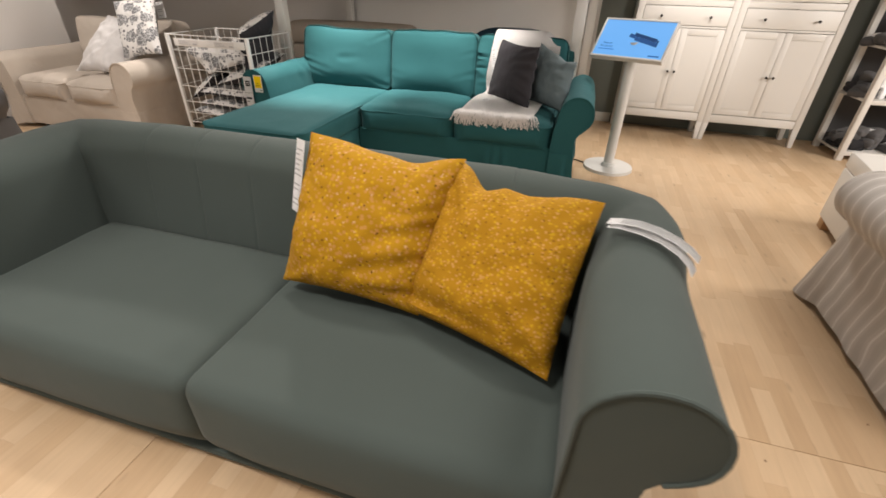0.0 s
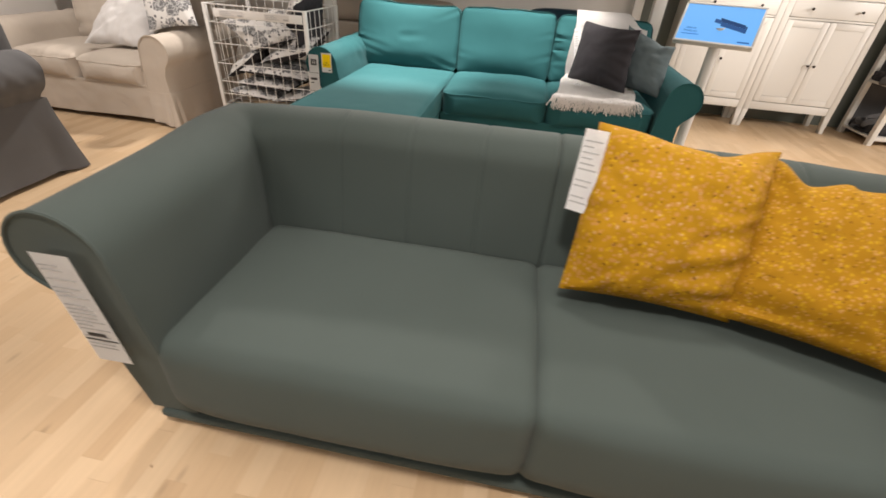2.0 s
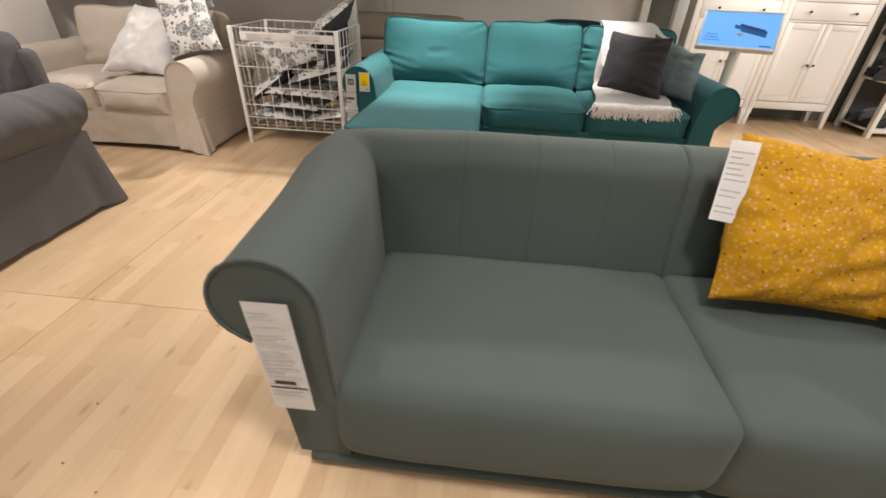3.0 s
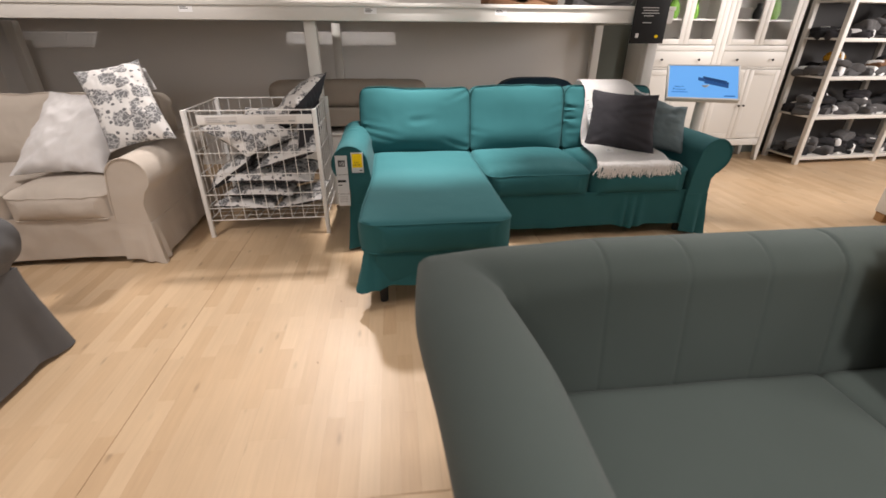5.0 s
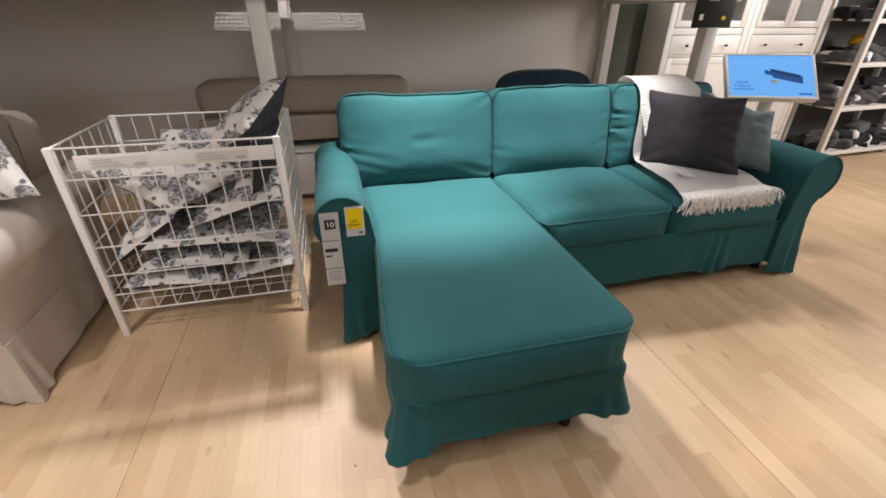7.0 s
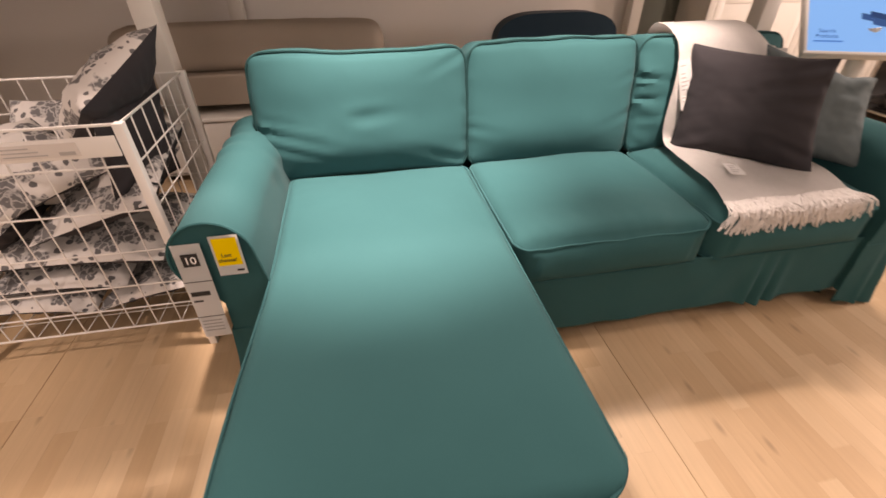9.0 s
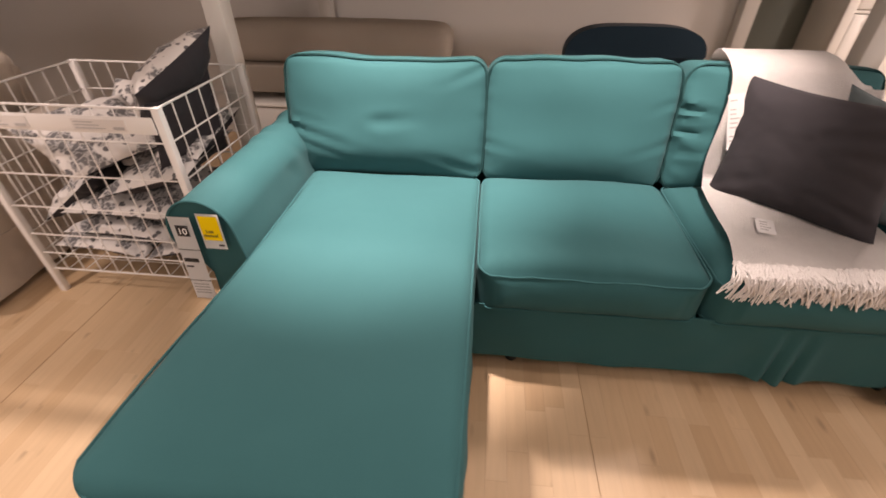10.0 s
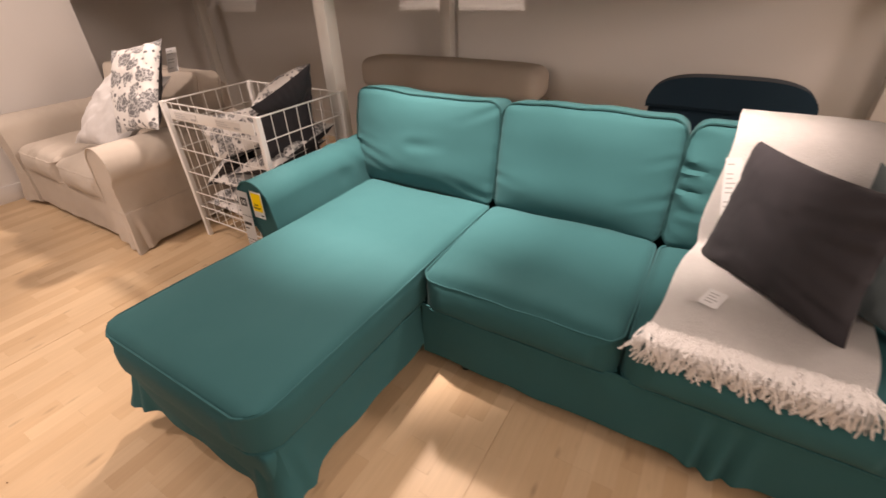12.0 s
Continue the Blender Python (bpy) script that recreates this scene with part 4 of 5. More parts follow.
cushion(None, 0, 0, 0.2, MUSTARD_SMALL, "mustard yellow cushion with small dense flower print on the sofa", seed=4, wrinkle=0.01, corners=((-0.20, 1.06, 0.475), (0.255, 0.915, 0.462), (-0.12, 1.37, 0.855), (0.325, 1.215, 0.845)), folds=((-1, -0.8, 0.6, -0.82, 0.016, 0.08), (1, -1, 0.3, -0.55, 0.014, 0.09), (-0.6, 1, -0.35, 0.4, 0.015, 0.1), (0.0, 1, 0.15, 0.6, 0.01, 0.07), (1, -0.1, 0.5, 0.05, 0.009, 0.08), (1, 1, 0.5, 0.6, 0.01, 0.1)), dips=((-0.45, 0.11, 0.25), (0.1, 0.07, 0.4)), pull=0.04)
cushion(None, 0, 0, 0.14, CHARCOAL, "charcoal grey square cushion leaning on the white throw", seed=7, wrinkle=0.004, corners=((-0.495, 3.67, 0.545), (-0.112, 3.31, 0.55), (-0.43, 3.82, 0.955), (-0.095, 3.43, 0.955)), folds=((1, 0.6, 0.2, 0.35, 0.014, 0.1), (1, 0.25, 0.4, 0.15, 0.011, 0.09), (0.9, 0.95, 0.4, 0.6, 0.012, 0.1), (1, -0.2, 0.5, -0.05, 0.007, 0.09), (-1, -0.85, -0.3, -0.45, 0.008, 0.1), (0.1, -1, 0.15, -0.5, 0.006, 0.09), (1, -0.7, 0.3, -0.5, 0.009, 0.08)))
cushion(None, 0, 0, 0.15, SLATE, "slate blue cushion wedged against the arm of the teal sofa", seed=9, wrinkle=0.007, corners=((-0.17, 3.6, 0.55), (0.13, 3.32, 0.55), (-0.12, 3.74, 0.95), (0.17, 3.47, 0.865)), folds=((1, 0.7, 0.0, 0.3, 0.01, 0.13), (0.6, 1, 0.3, 0.3, 0.012, 0.12), (1, -0.4, 0.3, -0.3, 0.007, 0.12)), dips=((0.5, 0.05, 0.25),))
cushion(None, 0, 0, 0.2, OFFWHITE, "plain off-white cushion leaning on the back of the beige sofa", seed=11, wrinkle=0.014, corners=((-4.34, 3.25, 0.535), (-3.82, 3.29, 0.53), (-4.19, 3.64, 0.985), (-3.7, 3.72, 0.94)), folds=((-1, -0.9, -0.2, -0.3, 0.014, 0.12), (0.2, -1, 0.1, -0.3, 0.01, 0.1)))
cushion(None, 0, 0, 0.15, FLORAL, "white cushion with grey flower print on the beige sofa arm", CHARCOAL, seed=13, corners=((-3.74, 3.29, 0.66), (-3.36, 3.36, 0.725), (-3.945, 3.535, 1.108), (-3.63, 3.71, 1.172)))
tag(quad_pose((-3.63, 3.675, 0.99), (-3.575, 3.715, 1.0), (-3.70, 3.75, 1.11))[0] @ pose(0, 0, 0.07), 0.07, 0.17, print_lines(0.07, 0.02, 0.15, 0.02, 3), "white paper label hanging from the flower-print cushion")

# ---- tags of the green sofa ----
tag(pose(-1.757, 0.596, 0.708, 3, -1.5, 0), 0.098, 0.345, print_lines(0.1, 0.03, 0.3, 0.013, 1) + [(-0.045, 0.262, 0.045, 0.266, INK), (-0.03, 0.24, 0.02, 0.252, INK)], "long white paper price tag hanging from the sofa arm")
tag(quad_pose((-0.672, 1.225, 0.672), (-0.612, 1.18, 0.681), (-0.617, 1.262, 0.899))[0] @ pose(0, 0, 0.115), 0.072, 0.235, print_lines(0.072, 0.03, 0.22, 0.016, 2), "white care label hanging from the yellow cushion", name="care_label")


def draped_label(points, width, across):
    """A paper strip laid along points, with its printed lines as a part."""
    across = Vector(across).normalized() * width / 2
    for name, lift, mat, cuts in (("paper_label", 0, PAPER, ((-1, 1),)), ("print", 0.0012, PALE_INK, ((-0.7, -0.55), (-0.25, -0.1), (0.2, 0.35), (0.6, 0.75)))):
        bm = bmesh.new()
        for c0, c1 in cuts:
            rows = [(bm.verts.new(Vector(p) + across * c0 + Vector((0, 0, lift))), bm.verts.new(Vector(p) + across * c1 + Vector((0, 0, lift)))) for p in (points if mat is PAPER else points[1:])]
            for a, b in zip(rows, rows[1:]):
                bm.faces.new((a[0], a[1], b[1], b[0]))
        bmesh.ops.solidify(bm, geom=bm.faces[:], thickness=0.0006)
        if mat is PAPER:
            ob = tagged(part(name, bm, mat), "white paper labels draped over the green sofa arm", "price tag")
        else:
            part(name, bm, mat, ob, smooth=False)
    return ob


draped_label([(0.34, 1.192, 0.806), (0.37, 1.18, 0.816), (0.41, 1.165, 0.823), (0.455, 1.147, 0.821), (0.50, 1.128, 0.81), (0.53, 1.115, 0.797), (0.552, 1.103, 0.78)], 0.04, (0.35, 1, 0))
draped_label([(0.345, 1.18, 0.801), (0.375, 1.165, 0.81), (0.42, 1.14, 0.815), (0.465, 1.117, 0.811), (0.505, 1.095, 0.797), (0.528, 1.08, 0.78), (0.54, 1.07, 0.76)], 0.04, (0.45, 1, 0))

# ---- tags of the teal sofa ----
tag(pose(-2.312, 3.108, 0.655, -3), 0.074, 0.325, [(-0.02, 0.03, 0.022, 0.07, INK), (-0.03, 0.155, 0.02, 0.17, INK), (-0.03, 0.185, -0.005, 0.191, INK), (-0.037, 0.12, 0.037, 0.122, INK), (-0.037, 0.245, 0.037, 0.247, INK)] + [(-0.03, 0.26 + 0.012 * k, 0.025, 0.264 + 0.012 * k, PALE_INK) for k in range(4)], "white paper price tag hanging from the sofa arm")
t10 = bpy.data.objects["price_tag.002"]
text("10", 0.032, pose(0.001, -0.003, -0.061, 90), PAPER, t10)
ty = tag(pose(-2.213, 3.106, 0.673, -2), 0.074, 0.128, [(-0.031, 0.008, 0.031, 0.095, YELLOW), (0.012, 0.11, 0.03, 0.116, INK)], "small yellow and white offer tag on the sofa arm", name="offer_tag")
text("Last\nchance!", 0.016, pose(-0.004, -0.003, -0.066, 90), INK, ty)
tag(quad_pose((-0.515, 3.70, 0.675), (-0.462, 3.685, 0.69), (-0.455, 3.75, 0.905))[0] @ pose(0, 0, 0.11), 0.05, 0.2, print_lines(0.05, 0.02, 0.18, 0.016, 8), "white care label hanging from the throw", name="care_label")
tag(pose(-0.42, 3.40, 0.59, -88, 0, -18), 0.055, 0.09, print_lines(0.05, 0.02, 0.09, 0.016, 9), "white care label lying on the throw", name="care_label")

# ---- white throw over the teal sofa ----
def throw():
    s = thing("throw_blanket", pose(0, 0, 0), "white woven throw with fringe, draped over the teal sofa", "throw")
    line = [(4.09, 0.88), (4.075, 0.97), (4.0, 1.012), (3.9, 1.005), (3.815, 0.965), (3.768, 0.88), (3.738, 0.77), (3.725, 0.66), (3.725, 0.6), (3.705, 0.57), (3.66, 0.562), (3.55, 0.563), (3.42, 0.562), (3.3, 0.556), (3.22, 0.542), (3.16, 0.526)]
    bm = bmesh.new()
    nx, grid = 40, []
    dense = []
    for (y0, z0), (y1, z1) in zip(line, line[1:]):
        for k in range(4):
            dense.append((y0 + (y1 - y0) * k / 4, z0 + (z1 - z0) * k / 4))
    dense.append(line[-1])
    for r in range(2):
        for i, (y, z) in enumerate(dense):
            dense[i] = tuple((dense[max(0, i - 1)][c] + dense[i][c] * 2 + dense[min(len(dense) - 1, i + 1)][c]) / 4 for c in (0, 1))
    for i, (y, z) in enumerate(dense):
        f = i / (len(dense) - 1)
        xl = -0.475 - 0.035 * ease(f * 2) - 0.075 * ease((f - 0.55) / 0.45)
        xr = 0.02 - 0.08 * ease((f - 0.5) / 0.5)
        row = []
        for j in range(nx + 1):
            g = j / nx
            x = xl + (xr - xl) * g + 0.006 * math.sin(f * 22 + 1)
            lump = 0.01 * noise.noise(Vector((x * 6, y * 5, z * 5))) + 0.004 * noise.noise(Vector((x * 17, y * 11, z * 11)))
            flat = ease((f - 0.5) * 8)
            row.append(Vector((x, y - (1 - flat) * (0.012 + lump), z + flat * (0.008 + lump) - 0.06 * ease((g - 0.75) * 4) * (1 - flat) * (f < 0.3))))
        grid.append(row)
    verts = [[bm.verts.new(p) for p in row] for row in grid]
    for i in range(len(grid) - 1):
        for j in range(nx):
            bm.faces.new((verts[i][j], verts[i][j + 1], verts[i + 1][j + 1], verts[i + 1][j]))
    bmesh.ops.solidify(bm, geom=bm.faces[:], thickness=0.007)
    part("cloth", bm, KNIT, s)
    rnd = random.Random(5)
    bm = bmesh.new()
    for j in range(420):
        g = j / 419
        base = grid[-1][min(nx, int(g * nx))].copy()
        base.y, base.z = base.y + rnd.uniform(0.02, 0.04), base.z + 0.006
        base.x = grid[-1][0].x + (grid[-1][-1].x - grid[-1][0].x) * g
        a = rnd.uniform(-0.6, 0.6)
        length = rnd.uniform(0.08, 0.16)
        pts = []
        for k in range(6):
            f = k / 5
            reach = length * f
            out = min(reach, 0.075)
            pts.append((base.x + math.sin(a) * reach + rnd.uniform(-0.005, 0.005), base.y - out, base.z + 0.003 - 0.004 * f - max(0, reach - 0.066) * 0.95 + rnd.uniform(-0.002, 0.002)))
        tube(pts, rnd.uniform(0.0018, 0.0032), bm, 5)
    tagged(part("fringe", bm, KNIT, s), kind="stuff")
    return s


throw()


# ---- wire basket with cushions ----
def basket():
    x0, x1, y0, y1 = -3.305, -2.49, 3.41, 4.01
    s = thing("wire_basket", pose(0, 0, 0), "white wire basket stand full of flower-print cushions", "basket")
    for x in (x0, x1):
        for y in (y0, y1):
            part("post", box(x - 0.014, y - 0.014, 0, x + 0.014, y + 0.014, 0.89, 0.003), WIRE, s)
    part("label_rail", box(x0 + 0.08, y0 - 0.022, 0.8, x1 - 0.015, y0 - 0.016, 0.86, 0.001), WIRE, s)
    for x in (x0 + 0.13, x0 + 0.5):
        part("shelf_label", box(x, y0 - 0.025, 0.81, x + 0.2, y0 - 0.0225, 0.85), PALE_PAPER, s, smooth=False)
        for k in range(3):
            part("print", box(x + 0.01, y0 - 0.027, 0.839 - 0.011 * k, x + 0.08 + 0.02 * k, y0 - 0.0252, 0.842 - 0.011 * k), PALE_INK, s, smooth=False)
        part("print", box(x + 0.15, y0 - 0.027, 0.815, x + 0.19, y0 - 0.0252, 0.825), PALE_INK, s, smooth=False)
    for z in (0.885, 0.76, 0.61, 0.46, 0.32, 0.22, 0.13):
        r = 0.0045 if z in (0.885, 0.13) else 0.0035
        part("wire_ring", tube([(x0, y0, z), (x1, y0, z), (x1, y1, z), (x0, y1, z)], r, closed=True, sides=6), WIRE, s)
    n = 10
    for k in range(1, n):
        x = x0 + (x1 - x0) * k / n
        part("wire", tube([(x, y0, 0.885), (x, y0, 0.13), (x, y1, 0.13), (x, y1, 0.885)], 0.0025, sides=6), WIRE, s)
    n = 7
    for k in range(1, n):
        y = y0 + (y1 - y0) * k / n
        part("wire", tube([(x0, y, 0.885), (x0, y, 0.132), (x1, y, 0.132), (x1, y, 0.885)], 0.0025, sides=6), WIRE, s)


basket()
LABEL_B = "grey flower-print cushion with dark back lying in the wire basket"
cushion(None, 0, 0, 0.17, CHARCOAL, "grey flower-print cushion with dark back standing in the wire basket", FLORAL, seed=21, group="basket cushions", corners=((-2.86, 3.73, 0.69), (-2.70, 3.98, 0.84), (-2.60, 3.47, 0.91), (-2.43, 3.765, 1.085)))
cushion(None, 0, 0, 0.07, CHARCOAL, "dark-backed flower-print cushion standing against the basket side", FLORAL, seed=24, group="basket cushions", corners=((-2.66, 3.50, 0.55), (-2.55, 3.84, 0.56), (-2.60, 3.49, 0.87), (-2.51, 3.80, 0.93)))
IN_BASKET = (
    ((-3.285, 3.53, 0.755), (-2.97, 3.425, 0.575), (-2.96, 3.82, 0.80), (-2.65, 3.64, 0.67), 0.12),
    ((-2.94, 3.455, 0.485), (-2.515, 3.455, 0.605), (-2.96, 3.88, 0.50), (-2.54, 3.9, 0.63), 0.1),
    ((-3.285, 3.48, 0.335), (-2.98, 3.46, 0.545), (-3.28, 3.9, 0.38), (-2.98, 3.9, 0.58), 0.11),
    ((-3.15, 3.455, 0.405), (-2.56, 3.45, 0.385), (-3.1, 3.95, 0.43), (-2.54, 3.93, 0.40), 0.11),
    ((-3.15, 3.72, 0.5), (-2.76, 3.66, 0.5), (-3.1, 3.98, 0.82), (-2.72, 3.97, 0.84), 0.1),
    ((-3.2, 3.46, 0.3), (-2.72, 3.455, 0.285), (-3.18, 3.93, 0.3), (-2.7, 3.93, 0.29), 0.09),
    ((-3.285, 3.455, 0.225), (-2.86, 3.45, 0.185), (-3.27, 3.9, 0.22), (-2.85, 3.92, 0.19), 0.09),
    ((-2.74, 3.6, 0.61), (-2.52, 3.56, 0.63), (-2.74, 3.96, 0.67), (-2.52, 3.97, 0.71), 0.1),
    ((-2.86, 3.455, 0.18), (-2.51, 3.46, 0.25), (-2.87, 3.9, 0.18), (-2.51, 3.92, 0.25), 0.08),
)
for k, (a, b, c, d, t) in enumerate(IN_BASKET):
    cushion(None, 0, 0, t, FLORAL, LABEL_B, CHARCOAL, seed=30 + k * 3, group="basket cushions", corners=(a, b, c, d), folds=((-1, -0.6, -0.3, -0.3, 0.01, 0.1), (0.9, -1, 0.4, -0.3, 0.01, 0.1)))


# ---- cabinets ----
def cabinet(x):
    W, D = 0.843, 0.33
    c = thing("cabinet", pose(x, 5.04, 0), "white painted cabinet with glass doors, a drawer and panel doors", "cabinet", "white cabinets")
    for x0 in (0, W - 0.02):
        part("side_panel", box(x0, 0.03, 0.2, x0 + 0.02, D, 1.95, 0.003), WHITE, c)
    part("back_panel", box(0.02, D - 0.012, 0.2, W - 0.02, D, 1.95), WHITE, c, smooth=False)
    part("top", box(-0.015, -0.012, 1.95, W + 0.015, D, 1.985, 0.005), WHITE, c)
    part("bottom_rail", box(0.055, 0.004, 0.18, W - 0.055, 0.03, 0.255, 0.003), WHITE, c)
    part("drawer_rail", box(0.03, 0.006, 1.18, W - 0.03, 0.03, 1.232, 0.003), WHITE, c)
    part("divider", box(0.02, 0.03, 1.2, W - 0.02, D - 0.012, 1.225), WHITE, c)
    part("middle_rail", box(0.03, 0.006, 1.003, W - 0.03, 0.03, 1.02, 0.002), WHITE, c)
    for x0 in (0, W - 0.055):
        part("stile", box(x0, 0, 0.17, x0 + 0.055, 0.03, 1.95, 0.003), WHITE, c)
        for y in (0.0, D - 0.06):
            bm = box(x0, y, 0, x0 + 0.055, y + 0.055, 0.172, 0.003)
            for v in bm.verts:
                if v.co.z < 0.09:
                    v.co.x = x0 + 0.0275 + (v.co.x - x0 - 0.0275) * 0.68 + (0.008 if x0 == 0 else -0.008) * -1
            part("leg", bm, WHITE, c)
    dr = part("drawer", box(0.058, -0.001, 1.024, W - 0.058, 0.02, 1.176, 0.004), WHITE, c)
    for kx in (0.215, W - 0.215):
        bm = bmesh.new()
        bmesh.ops.create_uvsphere(bm, u_segments=14, v_segments=8, radius=0.012, matrix=Matrix.Translation((kx, -0.026, 1.095)))
        tube([(kx, -0.006, 1.095), (kx, -0.022, 1.095)], 0.006, bm, 8)
        part("knob", bm, BRONZE, dr)
    for i in range(2):
        a, b = (0.058, W / 2 - 0.0015) if i == 0 else (W / 2 + 0.0015, W - 0.058)
        bm = box(a, 0.0, 0.262, a + 0.055, 0.016, 0.998, 0.0012)
        box(b - 0.055, 0.0, 0.262, b, 0.016, 0.998, 0.0012, bm)
        box(a + 0.055, 0.0, 0.262, b - 0.055, 0.016, 0.318, 0.0012, bm)
        box(a + 0.055, 0.0, 0.942, b - 0.055, 0.016, 0.998, 0.0012, bm)
        d = part("door", bm, WHITE, c)
        bm = box(a + 0.05, 0.0006, 0.322, b - 0.05, 0.006, 0.938)
        part("panel", box(a + 0.05, 0.0065, 0.31, b - 0.05, 0.012, 0.95, 0, bm), WHITE, d, smooth=False)
        kx = b - 0.027 if i == 0 else a + 0.027
        bm = bmesh.new()
        bmesh.ops.create_uvsphere(bm, u_segments=14, v_segments=8, radius=0.012, matrix=Matrix.Translation((kx, -0.024, 0.625)))
        tube([(kx, -0.004, 0.625), (kx, -0.02, 0.625)], 0.006, bm, 8)
        part("knob", bm, BRONZE, d)
        bm = box(a, 0.0, 1.238, a + 0.05, 0.016, 1.94, 0.0012)
        box(b - 0.05, 0.0, 1.238, b, 0.016, 1.94, 0.0012, bm)
        box(a + 0.05, 0.0, 1.238, b - 0.05, 0.016, 1.29, 0.0012, bm)
        box(a + 0.05, 0.0, 1.89, b - 0.05, 0.016, 1.94, 0.0012, bm)
        g = part("glass_door", bm, WHITE, c)
        pane = part("pane", box(a + 0.045, 0.004, 1.285, b - 0.045, 0.008, 1.895), GLASS, g, smooth=False)
        pane.visible_shadow = False
    for z in (1.46, 1.7):
        part("shelf", box(0.02, 0.03, z, W - 0.02, D - 0.012, z + 0.016, 0.002), WHITE, c)
    return c


cabinet(0.612)
cabinet(1.458)


def plate_stack(x, y, z, n):
    bm = bmesh.new()
    for k in range(n):
        bmesh.ops.create_cone(bm, cap_ends=True, segments=24, radius1=0.06, radius2=0.095, depth=0.012, matrix=Matrix.Translation((x, y, z + 0.007 + 0.013 * k)))
    tagged(part("plate_stack", bm, PALE_PAPER), "stack of white plates behind the cabinet glass", "plates")


def vase(x, y, z, mat, label, s=1.0):
    prof = [(0.001, 0), (0.04, 0), (0.055, 0.05), (0.05, 0.1), (0.028, 0.15), (0.035, 0.19), (0.028, 0.19), (0.022, 0.15), (0.001, 0.02)]
    bm = bmesh.new()
    rings = [[bm.verts.new((x + r * s * math.cos(k * math.tau / 20), y + r * s * math.sin(k * math.tau / 20), z + h * s)) for k in range(20)] for r, h in prof]
    for a, b in zip(rings, rings[1:]):
        for k in range(20):
            bm.faces.new((a[k], a[(k + 1) % 20], b[(k + 1) % 20], b[k]))
    bm.faces.new(rings[0]), bm.faces.new(rings[-1])
    tagged(part("vase", bm, mat), label, "vase")


plate_stack(1.1, 5.2, 1.225, 6)
plate_stack(1.72, 5.2, 1.476, 8)
plate_stack(1.25, 5.2, 1.225, 3)
vase(0.95, 5.2, 1.476, LEAFGREEN, "green glazed vase on a cabinet shelf", 1.1)
vase(1.18, 5.2, 1.476, LEAFGREEN, "green glazed vase on a cabinet shelf", 0.9)
vase(2.08, 5.2, 1.476, LEAFGREEN, "green glazed vase on a cabinet shelf", 1.15)
vase(1.9, 5.2, 1.476, DARK, "dark bowl-shaped vase on a cabinet shelf", 0.8)


# ---- kiosk ----
k = thing("kiosk", pose(0.555, 3.87, 0), "white information kiosk with a tilted blue touch screen", "kiosk")
bm = bmesh.new()
bmesh.ops.create_cone(bm, cap_ends=True, segments=56, radius1=0.2, radius2=0.196, depth=0.024, matrix=Matrix.Translation((0, 0, 0.012)))
bmesh.ops.create_cone(bm, cap_ends=True, segments=40, radius1=0.058, radius2=0.05, depth=0.03, matrix=Matrix.Translation((0, 0, 0.039)))
part("foot", bm, METALGREY, k)
part("pole", tube([(0, 0, 0.03), (0, 0, 0.9), (-0.005, 0.01, 0.97)], 0.04, sides=28), METALGREY, k)
m, w, h = quad_pose((0.245, 3.885, 0.868), (0.734, 3.672, 0.875), (0.328, 4.09, 1.113))
m = k.matrix_basis.inverted() @ m
W, H = w / 2, h / 2
case = part("screen_case", box(-W, 0.004, -H, W, 0.042, H, 0.008, seg=3), METALGREY, k, at=m)
bm = box(-W, -0.004, -H, W, 0.005, -H + 0.016, 0.002)
box(-W, -0.004, H - 0.014, W, 0.005, H, 0.002, bm)
box(-W, -0.004, -H + 0.016, -W + 0.014, 0.005, H - 0.014, 0.002, bm)
box(W - 0.014, -0.004, -H + 0.016, W, 0.005, H - 0.014, 0.002, bm)
part("bezel", bm, METALGREY, case)
part("display", box(-W + 0.013, -0.0005, -H + 0.015, W - 0.013, 0.003, H - 0.013), SCREEN, case, "lit blue display", smooth=False)
for x0, z0, x1, z1, mat in ((-W + 0.04, -0.102, -W + 0.16, -0.096, SCREEN_TEXT2), (W - 0.11, -H + 0.032, W - 0.035, -H + 0.042, SCREEN_TEXT)):
    part("print", box(x0, -0.0015, z0, x1, -0.0006, z1), mat, case, smooth=False)
text("Search\nProducts", 0.026, pose(-W + 0.095, -0.0012, -0.056, 90), SCREEN_TEXT, case)
for x0, z0, x1, z1, mat in ((0.0, 0.0, 0.172, 0.028, SCREEN_SOFA), (0.01, -0.034, 0.185, -0.001, SCREEN_SOFA2), (-0.035, -0.02, 0.009, 0.01, SCREEN_SOFA2), (0.173, 0.0, 0.186, 0.02, SCREEN_SOFA)):
    bm = box(x0, -0.0016, z0, x1, -0.0006, z1)
    for v in bm.verts:
        v.co.z -= (v.co.x - 0.1) * 0.25
    part("picture", bm, mat, case, smooth=False)
cable = tube([(0.36, 3.9, 0.012), (0.3, 3.96, 0.006), (0.2, 4.0, 0.005), (0.05, 4.2, 0.005), (-0.1, 4.6, 0.005), (-0.2, 5.2, 0.005)], 0.005)
tagged(part("cable", cable, DARK), "thin black cable on the floor behind the kiosk", "cable")

# ---- hanging sign ----
sg = thing("sign", pose(0.0, 3.918, 1.272), "black printed sign board fixed to the white post", "sign")
part("board", box(-0.135, 0, 0, 0.135, 0.012, 0.38, 0.002), BLACKBOARD, sg)
